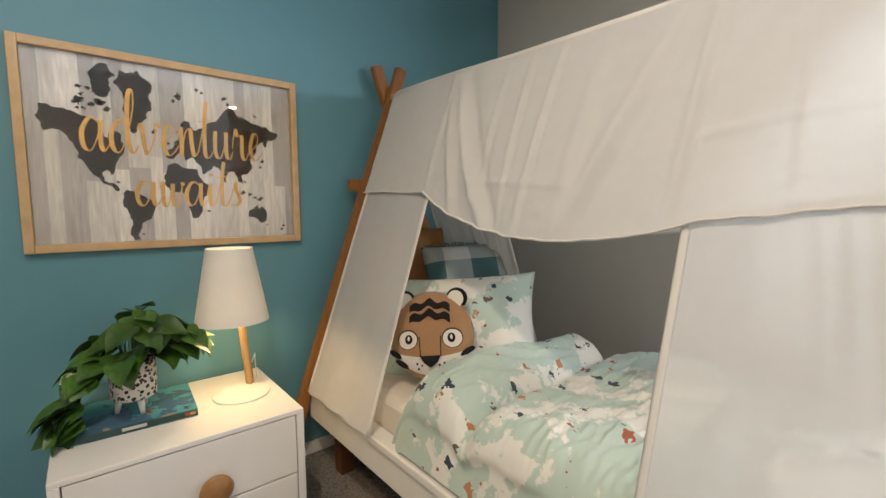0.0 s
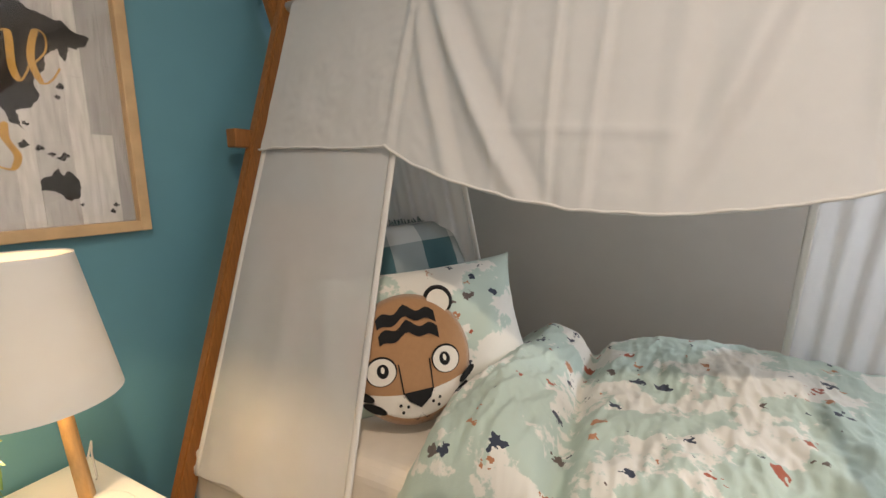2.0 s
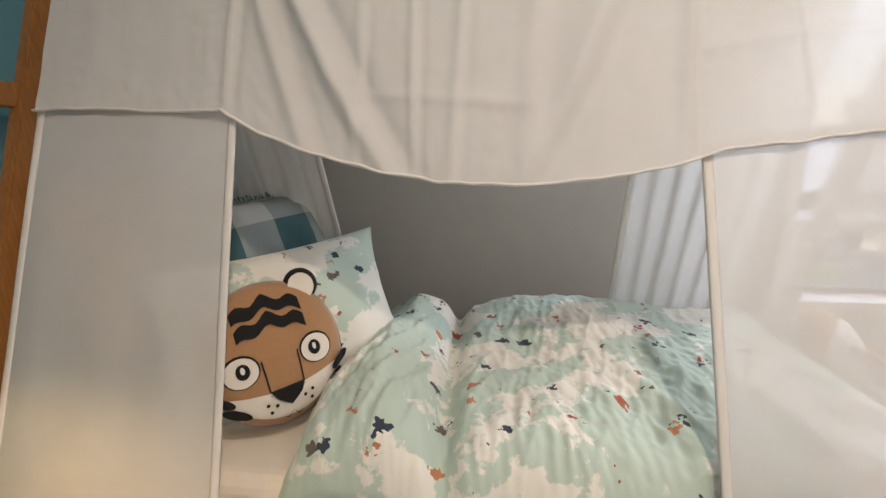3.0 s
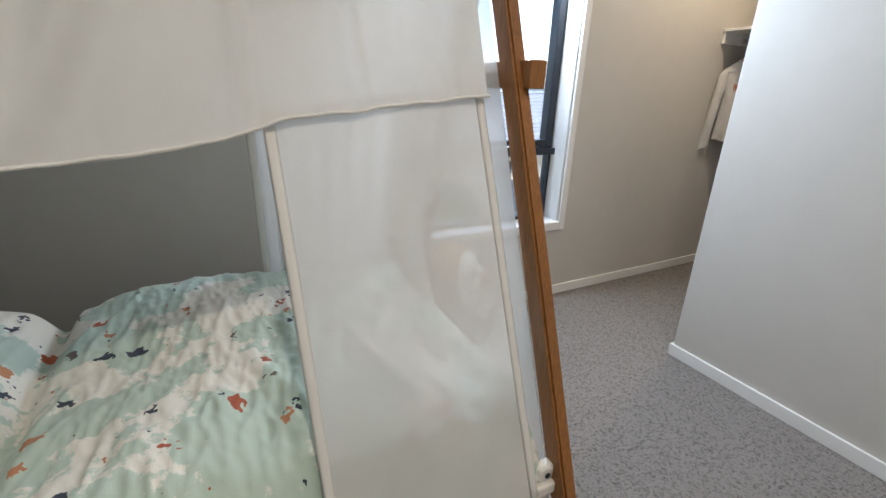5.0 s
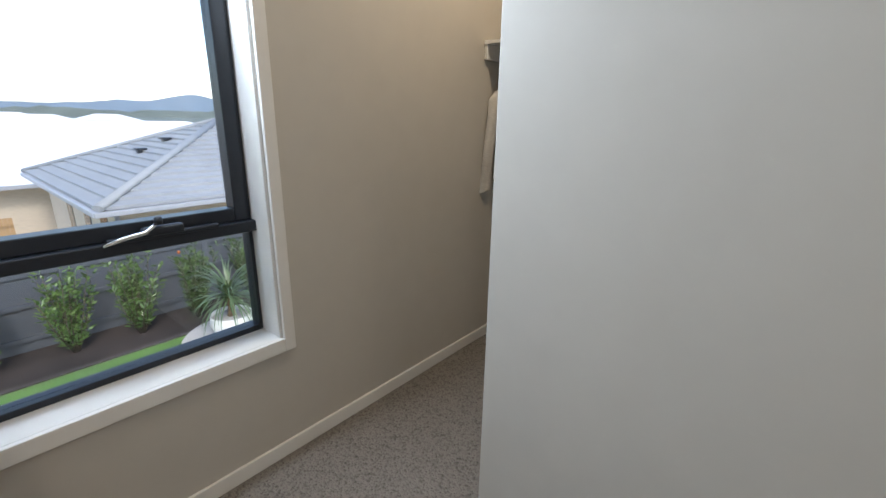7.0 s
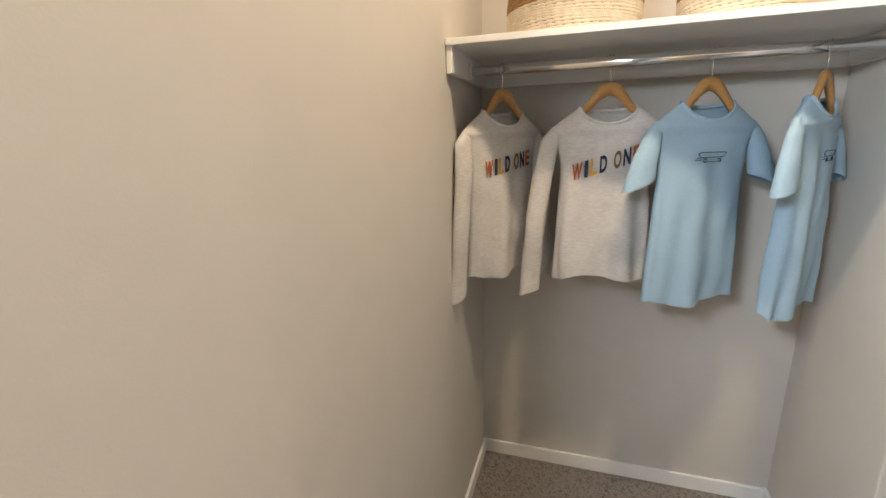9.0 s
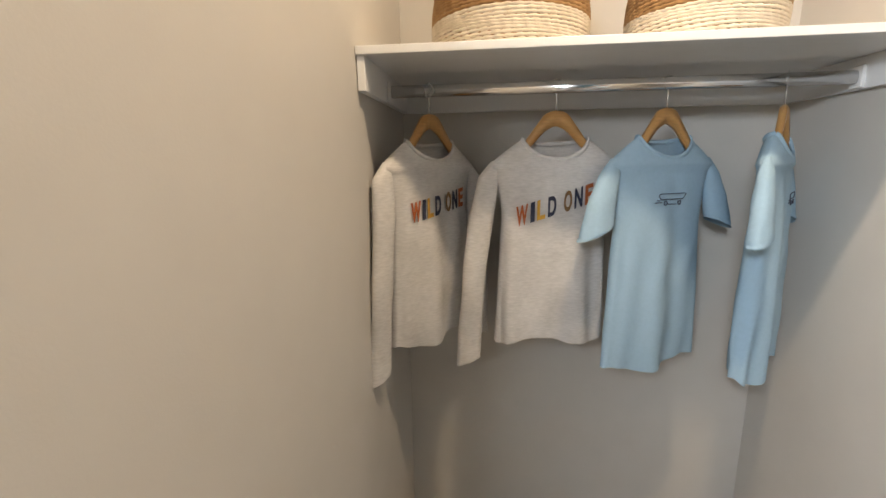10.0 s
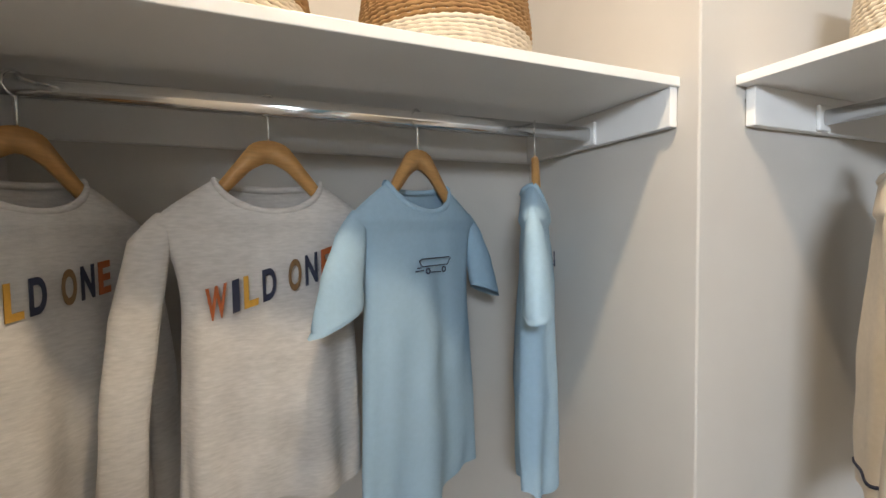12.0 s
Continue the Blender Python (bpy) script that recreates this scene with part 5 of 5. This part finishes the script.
def build_shirt(m, mat, label, long_sleeve, kind_of_print, seed, name):
    """A child's top on a hanger. Local x across, y to the front, z up from the rail."""
    t = thing(name, label, "shirt", "hanging tops", m)
    SH, NECK, HEMZ = 0.19, 0.086, (-0.672 if long_sleeve else -0.73)
    zs, zn = -0.185, -0.128       # shoulder tip and side of the neck

    def body(u, v):
        th = 2 * math.pi * u
        c, s = math.cos(th), math.sin(th)
        if v < 0.80:
            k = v / 0.80
            z = HEMZ + (zs - 0.015 - HEMZ) * k
            w = 0.138 + 0.004 * math.sin(k * 5) + 0.038 * k ** 9 + 0.014 * (1 - k) ** 3
            d = 0.028 + 0.016 * math.sin(math.pi * min(1, k * 0.8 + 0.2))
            fold = (0.011 * math.sin(th * 5 + seed + k * 1.5) + 0.007 * math.sin(th * 9 + seed * 2)) * (1 - k) ** 1.1 + 0.004 * wob(c * 3 + seed, k * 6, s * 2)
            z += 0.010 * math.sin(th * 3 + seed) * (1 - k) ** 4 + 0.004 * wob(th * 3, k, seed) * (1 - k) ** 3
            return (w + fold * 0.4) * c, (d + fold) * math.copysign(abs(s) ** 0.8, s), z
        k = (v - 0.80) / 0.20
        w = 0.176 + (NECK - 0.176) * k ** 1.0
        z = zs - 0.015 + (zn - zs + 0.015) * (k ** 0.8)
        d = 0.034 * (1 - k * 0.15)
        z -= (0.052 if s > 0 else 0.012) * abs(s) ** 1.2 * k ** 1.6       # neckline dips at the front
        if k > 0.0:
            z -= 0.022 * abs(s) * (1 - k) * k
        return w * c, d * math.copysign(abs(s) ** 0.85, s), z
    part("body", sheet(body, 96, 60), mat, t)
    if not kind_of_print:
        part("hem_piping", tube([Vector(body(k / 64, 0.05)) for k in range(65)], 0.0035, 6, closed=False), LETTER_NAVY, t, "dark piping")
    part("collar", tube([Vector(body(k / 48, 1.0)) for k in range(49)], 0.0042, 6, flat=1.6, closed=False), mat, t)
    for s in (-1, 1):
        b = bmesh.new()
        if long_sleeve:
            path = [(s * 0.150, 0.0, zs + 0.004), (s * 0.172, 0.004, zs - 0.03), (s * 0.194, 0.012, zs - 0.14), (s * 0.212, 0.018, zs - 0.28), (s * 0.222, 0.014, zs - 0.42), (s * 0.228, 0.012, zs - 0.530), (s * 0.228, 0.012, zs - 0.545)]
            if seed == 1:
                path = path[:2] + [(x * 0.92, y, z) for x, y, z in path[2:]]
            rad = [0.018, 0.037, 0.043, 0.040, 0.040, 0.042, 0.041]
        else:
            path = [(s * 0.150, 0.0, zs + 0.006), (s * 0.172, 0.004, zs - 0.03), (s * 0.192, 0.008, zs - 0.09), (s * 0.207, 0.012, zs - 0.16), (s * 0.210, 0.012, zs - 0.172)]
            rad = [0.018, 0.038, 0.052, 0.060, 0.061]
        fine, frad = [], []
        for i in range(len(path) - 1):
            for k in range(6):
                f = k / 6
                fine.append(tuple(path[i][j] * (1 - f) + path[i + 1][j] * f for j in range(3)))
                frad.append(rad[i] * (1 - f) + rad[i + 1] * f)
        fine.append(path[-1]); frad.append(rad[-1])
        rings = []
        for i, (p, r) in enumerate(zip(fine, frad)):
            ring = []
            for k in range(18):
                a = 2 * math.pi * k / 18
                rr = r * (1 + 0.10 * wob(math.cos(a) * 2 + seed, math.sin(a) * 2, i * 0.22 + s * 3))
                ring.append(b.verts.new((p[0] + rr * 0.80 * math.cos(a), p[1] + rr * 0.42 * math.sin(a), p[2] + 0.30 * rr * s * -math.cos(a) * (1 if i > 8 else i / 8))))
            rings.append(ring)
        for A, C in zip(rings, rings[1:]):
            for k in range(18):
                b.faces.new((A[k], A[(k + 1) % 18], C[(k + 1) % 18], C[k])).smooth = True
        part("sleeve", b, mat, t)
    if kind_of_print == "words":
        x, rise = -0.108, (0.30 if seed == 4 else 0.15)
        for ch, mt2 in zip("WILD ONE", (LETTER_RUST, LETTER_NAVY, LETTER_OCHRE, LETTER_NAVY, None, LETTER_BROWN, LETTER_NAVY, LETTER_RUST)):
            if ch == " ":
                x += 0.013
                continue
            w = {"W": 0.034, "I": 0.012}.get(ch, 0.024)
            b = lettering(ch, 0.066, 0.0007, 0.0, 0.0022)
            xs = [vv.co.x for vv in b.verts]; ys = [vv.co.y for vv in b.verts]
            cx, ww = (max(xs) + min(xs)) / 2, max(xs) - min(xs)
            for vv in b.verts:
                lx = -((vv.co.x - cx) / ww * w * 0.88 + x + w / 2)
                vv.co = Vector((lx, 0.0395 * max(0.05, 1 - (lx / 0.165) ** 2) ** 0.4 + 0.0015 + vv.co.z, -0.296 + vv.co.y * 1.05 - rise * lx))
            part("letter", b, mt2, t)
            x += w + 0.004
    elif kind_of_print == "skateboard":
        def on(pts, r=0.0011):
            part("print_line", tube([(-px, 0.0395 * max(0.05, 1 - (px / 0.165) ** 2) ** 0.4 + 0.0015, -0.285 + pz) for px, pz in pts], r, 6), LETTER_NAVY, t)
        on([(-0.045, 0.014), (-0.038, 0.004), (0.036, 0.004), (0.046, 0.016), (0.040, 0.018), (-0.038, 0.018), (-0.045, 0.014)])
        for wx in (-0.022, 0.024):
            on([(wx + 0.005 * math.cos(a), -0.005 + 0.005 * math.sin(a)) for a in (radians(d) for d in range(0, 361, 30))], 0.0014)
        on([(-0.014, -0.008), (0.014, -0.009)]); on([(-0.055, -0.004), (-0.034, -0.003)]); on([(-0.050, 0.002), (-0.040, 0.002)])


SHIRTS = [(-0.128, 54, HEATHER, "heather grey long-sleeved top lettered WILD ONE on a hanger", True, "words", 1, "long_sleeved_top"),
          (-0.456, 10, HEATHER, "heather grey long-sleeved top lettered WILD ONE, beside another", True, "words", 4, "long_sleeved_top"),
          (-0.725, 28, BLUE_JERSEY, "pale blue t-shirt with a skateboard line drawing", False, "skateboard", 7, "t_shirt"),
          (-0.995, 53, BLUE_JERSEY, "pale blue t-shirt with skateboard drawing, turned sideways", False, "skateboard", 9, "t_shirt")]
for y, turn, mat, label, longs, prt, seed, nm in SHIRTS:
    # front faces west, then turned towards the south
    mm = pose(RAIL_X, y, RAIL_Z, 0, 0, 90 + turn)
    build_hanger(mm @ pose(0, 0, 0.0), "varnished wooden coat hanger with steel hook on the rail")
    build_shirt(mm, mat, label, longs, prt, seed, nm)
mm = pose(4.665, -1.50, RAIL_Z, 0, 0, 108)
build_hanger(mm, "varnished wooden coat hanger in the side bay")
build_shirt(mm, OAT_JERSEY, "oatmeal long-sleeved top hanging in the side bay", True, "", 12, "long_sleeved_top")


# ---- outside ----
G = -2.7
solid("ground", box(-900, 900, 0.6, 1500, G - 1.3, G - 0.9), FAR_LAND, "far flat suburban land beyond the garden", "ground", kind="structure")
solid("garden_bed", box(-12, 30, 7.12, 8.5, G - 0.3, G + 0.02), MULCH, "dark bark mulch garden bed along the fence", "garden bed", kind="structure")
solid("lawn", box(-12, 30, 0.3, 7.12, G - 0.3, G), LAWN, "green mown lawn strip below the window", "lawn", kind="structure")
solid("neighbour_yard", box(-30, 60, 8.6, 60, G - 0.9, G - 0.55), CONCRETE, "pale concrete yard beyond the fence", "yard", kind="structure")
solid("neighbour_lawn", box(-8, 3.9, 9.0, 13.5, G - 0.55, G - 0.50), LAWN, "green lawn patch beyond the fence", "lawn", kind="structure")
bmp = lathe([(0.001, 0.0), (1.05, 0.0), (1.08, -0.02)], 48)
solid("paving", move(bmp, pose(6.15, 6.35, G + 0.035)), CONCRETE, "round pale stone paving under the planter", "paving", kind="structure")


def build_fence():
    t = thing("garden_fence", "charcoal painted paling fence with capped posts", "fence")
    for k in range(11):
        x = -8 + k * 2.4
        part("post", box(x - 0.06, x + 0.06, 8.42, 8.54, G - 0.2, -1.05, 0.008), FENCE_DARK, t)
        part("panel", box(x + 0.06, x + 2.34, 8.46, 8.50, G - 0.1, -1.20), FENCE_DARK, t)
        for z in (-1.30, -1.85, -2.45):
            part("rail", box(x + 0.06, x + 2.34, 8.425, 8.46, z - 0.04, z + 0.04), FENCE_DARK, t)


build_fence()


def build_house():
    t = thing("brick_house", "single-storey cream brick house with grey tiled hip roof", "house")
    cx, cy, ez = 4.98, 10.0, -0.65
    ax, ay, az = 9.78, 14.8, 1.19
    ex = 24.0
    ny = 19.6
    w = part("wall", box(cx + 0.45, ex - 0.45, cy + 0.45, ny - 0.45, G - 0.6, ez - 0.06), BRICK_CREAM, t)
    for y in (11.6, 13.4, 15.6):
        part("window", box(cx + 0.43, cx + 0.47, y, y + 0.7, G + 0.4, G + 1.7), DARK_GLASS, w)
    for x in (9.5, 14.0):
        part("window", box(x, x + 1.3, cy + 0.43, cy + 0.47, ez - 1.3, ez - 0.35), DARK_GLASS, w)
    b = bmesh.new()
    A = [b.verts.new(p) for p in ((cx, cy, ez), (ex, cy, ez), (ex, ny, ez), (cx, ny, ez), (ax, ay, az - 0.04), (ex - 4.8, ay, az - 0.04))]
    for f in ((0, 1, 5, 4), (0, 4, 3), (3, 4, 5, 2), (1, 2, 5), (3, 2, 1, 0)):
        b.faces.new([A[i] for i in f])
    roof = part("roof", b, ROOF, t, "grey concrete tile roof")
    # courses of tiles, each lapped over the one below
    south, west = bmesh.new(), bmesh.new()
    n = 15
    for i in range(n):
        a, c = i / n, (i + 1.05) / n
        for bb, p0, p1, q0, q1 in ((south, (cx, cy, ez), (ax, ay, az), (ex, cy, ez), (ex - 4.8, ay, az)), (west, (cx, cy, ez), (ax, ay, az), (cx, ny, ez), (ax, ay, az))):
            P = [Vector(p0).lerp(Vector(p1), a) + Vector((0, 0, 0.075)), Vector(q0).lerp(Vector(q1), a) + Vector((0, 0, 0.075)),
                 Vector(q0).lerp(Vector(q1), min(1, c)) + Vector((0, 0, 0.012)), Vector(p0).lerp(Vector(p1), min(1, c)) + Vector((0, 0, 0.012))]
            v = [bb.verts.new(p) for p in P]
            lo = [bb.verts.new(p - Vector((0, 0, 0.07))) for p in P[:2]]
            bb.faces.new(v); bb.faces.new((v[0], lo[0], lo[1], v[1]))
    part("tile_courses", south, ROOF, roof); part("tile_courses", west, ROOF, roof)
    for p, q in (((cx, cy, ez + 0.06), (ax, ay, az + 0.05)), ((cx, ny, ez + 0.06), (ax, ay, az + 0.05)), ((ax, ay, az + 0.05), (ex - 4.8, ay, az + 0.05))):
        part("hip_cap", tube([p, q], 0.13, 8, flat=0.6), ROOF, roof)
    part("gutter", box(cx - 0.10, ex, cy - 0.12, cy + 0.02, ez - 0.13, ez - 0.01, 0.02), GUTTER, t)
    part("gutter", box(cx - 0.12, cx + 0.02, cy, ny, ez - 0.13, ez - 0.01, 0.02), GUTTER, t)
    part("soffit", box(cx, ex, cy, ny, ez - 0.06, ez - 0.02), GUTTER, t)
    part("downpipe", tube([(cx + 0.38, cy + 0.36, ez - 0.1), (cx + 0.38, cy + 0.36, G - 0.5)], 0.05, 8), GUTTER, t)
    for u, v in ((0.46, 0.42), (0.62, 0.44)):
        p = Vector((cx, cy + (ny - cy) * (0.30 + v * 0.35), ez)).lerp(Vector((ax, ay, az)), u)
        part("roof_vent", box(p.x - 0.15, p.x + 0.15, p.y - 0.18, p.y + 0.18, p.z + 0.10, p.z + 0.17, 0.02), ALU, t)
        part("roof_vent_neck", box(p.x - 0.09, p.x + 0.09, p.y - 0.09, p.y + 0.09, p.z - 0.06, p.z + 0.10), ALU, t)


build_house()


def hip_house(name, label, x0, x1, y0, y1, base, eave, top, roof_mat, wall_mat):
    t = thing(name, label, "house", "neighbouring houses")
    w = part("wall", box(x0 + 0.5, x1 - 0.5, y0 + 0.5, y1 - 0.5, base, eave), wall_mat, t)
    h = min(x1 - x0, y1 - y0) / 2
    b = bmesh.new()
    if x1 - x0 >= y1 - y0:
        r = ((x0 + h, (y0 + y1) / 2, top), (x1 - h, (y0 + y1) / 2, top))
        fs = ((0, 1, 5, 4), (1, 2, 5), (2, 3, 4, 5), (3, 0, 4))
    else:
        r = (((x0 + x1) / 2, y0 + h, top), ((x0 + x1) / 2, y1 - h, top))
        fs = ((0, 1, 4), (1, 2, 5, 4), (2, 3, 5), (3, 0, 4, 5))
    v = [b.verts.new(p) for p in ((x0, y0, eave), (x1, y0, eave), (x1, y1, eave), (x0, y1, eave), *r)]
    for f in fs:
        b.faces.new([v[i] for i in f])
    b.faces.new((v[3], v[2], v[1], v[0]))
    part("roof", b, roof_mat, t)
    part("gutter", box(x0 - 0.1, x1 + 0.1, y0 - 0.12, y0, eave - 0.12, eave + 0.02), GUTTER, t)
    for k in range(3):
        x = x0 + 1.2 + k * (x1 - x0 - 3) / 2
        part("window", box(x, x + 1.7, y0 + 0.47, y0 + 0.51, eave - 1.7, eave - 0.45), DARK_GLASS, w)


hip_house("pale_roof_house", "brick house with broad white metal roof", -7, 20, 20.5, 34, G - 0.9, -1.20, 1.0, ROOF_WHITE, BRICK_CREAM)
hip_house("grey_roof_house", "distant house with grey tiled roof", -13, 1.5, 40, 52, G - 1, 0.0, 1.35, ROOF, BRICK_CREAM)
rnd = random.Random(8)
for k in range(26):
    x, y = rnd.uniform(-60, 150), rnd.uniform(65, 190)
    hip_house("far_house", "far suburban house with low hip roof", x, x + rnd.uniform(11, 18), y, y + rnd.uniform(9, 12), G - 1, -0.5, 1.1 + rnd.random() * 0.5, rnd.choice((ROOF, ROOF_WHITE, ROOF)), BRICK_CREAM)


def pine_fence():
    t = thing("paling_fence", "tan pine paling fence beside the neighbouring house", "fence")
    for k in range(60):
        x = -3 + k * 0.122
        part("paling", box(x, x + 0.115, 19.0, 19.02, G - 0.56, G + 0.62), FENCE_PINE, t)
    for z in (G - 0.35, G + 0.35):
        part("rail", box(-3, 4.3, 18.95, 19.0, z, z + 0.08), FENCE_PINE, t)


pine_fence()


def hills():
    for nm, d, h0, peak, seed in (("near_hills", 900, 9, 22, 1), ("far_hills", 1400, 14, 40, 5)):
        b = bmesh.new()
        n = 160
        prev = None
        for k in range(n + 1):
            x = -1000 + 2400 * k / n
            c = 560 if nm == "far_hills" else 300
            z = h0 + peak * (math.exp(-((x - c) / 95) ** 2) + 0.55 * math.exp(-((x - c - 180) / 130) ** 2) + 0.45 * math.exp(-((x - c + 170) / 120) ** 2) + 0.30 * math.exp(-((x - c + 420) / 200) ** 2)) + 5 * wob(x * 0.012, seed) + 2 * wob(x * 0.05, seed)
            if nm == "near_hills":
                z = h0 + 6 * wob(x * 0.01, 2) + 3 * wob(x * 0.06, 7)
            cur = (b.verts.new((x, d, -10)), b.verts.new((x, d + 60, z)))
            if prev:
                b.faces.new((prev[0], cur[0], cur[1], prev[1])).smooth = True
            prev = cur
        solid(nm, b, HILL if nm == "far_hills" else FAR_LAND, "hazy blue wooded hills on the horizon", "hills", kind="structure")


hills()


def build_shrub(x, y, h, seed, flowers=0):
    t = thing("shrub", "upright leafy green shrub in the garden bed", "shrub", "shrubs along the fence", pose(x, y, G))
    rnd = random.Random(seed)
    wood, leaves = bmesh.new(), bmesh.new()
    for k in range(24):
        a = rnd.uniform(0, 2 * math.pi)
        lean = rnd.uniform(0.05, 0.50)
        top = h * rnd.uniform(0.6, 1.0)
        p = [(0.03 * math.cos(a), 0.03 * math.sin(a), 0), (lean * 0.5 * math.cos(a), lean * 0.5 * math.sin(a), top * 0.45), (lean * math.cos(a + 0.3), lean * math.sin(a + 0.3), top)]
        tube(p, [0.014, 0.009, 0.004], 5, wood)
        for j in range(64):
            f = rnd.uniform(0.15, 1.04)
            q = Vector(p[0]).lerp(Vector(p[1]), f * 2) if f < 0.5 else Vector(p[1]).lerp(Vector(p[2]), (f - 0.5) * 2)
            d = Vector((rnd.gauss(0, 1), rnd.gauss(0, 1), rnd.uniform(0.1, 1.4))).normalized()
            L, w = rnd.uniform(0.07, 0.14), rnd.uniform(0.014, 0.024)
            sv = d.cross(Vector((rnd.random(), rnd.random(), 0.2))).normalized() * w
            q = q + d * rnd.uniform(0, 0.06)
            v = [leaves.verts.new(c) for c in (q, q + d * L * 0.5 + sv, q + d * L, q + d * L * 0.5 - sv)]
            leaves.faces.new(v)
    part("branches", wood, material("shrub_bark", (0.09, 0.07, 0.05), 0.9, grain=0.3, scale=40), t)
    part("foliage", leaves, SHRUB, t)
    for k in range(flowers):
        part("flower", move(lathe([(0.001, 0), (0.03, 0.02), (0.025, 0.06), (0.001, 0.07)], 10), pose(rnd.uniform(-.25, .05), rnd.uniform(-.2, .1), h * rnd.uniform(0.9, 0.97))), LETTER_RUST, t)


for k, (x, y, h) in enumerate(((2.75, 7.9, 1.35), (3.85, 7.85, 1.5), (4.85, 7.8, 1.5), (5.85, 7.75, 1.5), (7.1, 7.9, 1.55), (8.2, 7.9, 1.4), (1.6, 7.9, 1.4))):
    build_shrub(x, y, h, 30 + k, 1 if k == 3 else 0)


def build_planter():
    t = thing("potted_yucca", "spiky yucca in a round white planter on paving", "plant", at=pose(5.98, 6.45, G + 0.037))
    part("planter", lathe([(0.001, 0), (0.20, 0), (0.32, 0.10), (0.38, 0.26), (0.37, 0.42), (0.36, 0.44), (0.34, 0.42), (0.34, 0.36)], 40), CERAMIC, t, "round white planter")
    part("gravel", lathe([(0.001, 0.39), (0.2, 0.385), (0.345, 0.37)], 30), CONCRETE, t)
    part("trunk", tube([(0, 0, 0.37), (0.02, 0, 0.55), (0.0, 0.01, 0.80)], [0.075, 0.06, 0.05], 12), material("yucca_trunk", (0.28, 0.19, 0.11), 0.9, grain=0.4, scale=20), t)
    rnd = random.Random(5)
    b = bmesh.new()
    for k in range(120):
        a, el = rnd.uniform(0, 2 * math.pi), rnd.uniform(-0.35, 1.45)
        L = rnd.uniform(0.66, 0.95)
        base = Vector((0, 0.01, 0.80 + rnd.uniform(-0.12, 0.05)))
        side = Vector((-math.sin(a), math.cos(a), 0))
        prev = None
        for i in range(6):
            f = i / 5
            e2 = el - 0.55 * f * f
            p = base + Vector((math.cos(a) * math.cos(e2), math.sin(a) * math.cos(e2), math.sin(e2))) * L * f
            w = 0.020 * (1 - f) ** 0.6 + 0.001
            cur = (b.verts.new(p - side * w), b.verts.new(p + side * w))
            if prev:
                b.faces.new((prev[0], prev[1], cur[1], cur[0])).smooth = True
            prev = cur
    part("leaves", b, YUCCA, t)


build_planter()
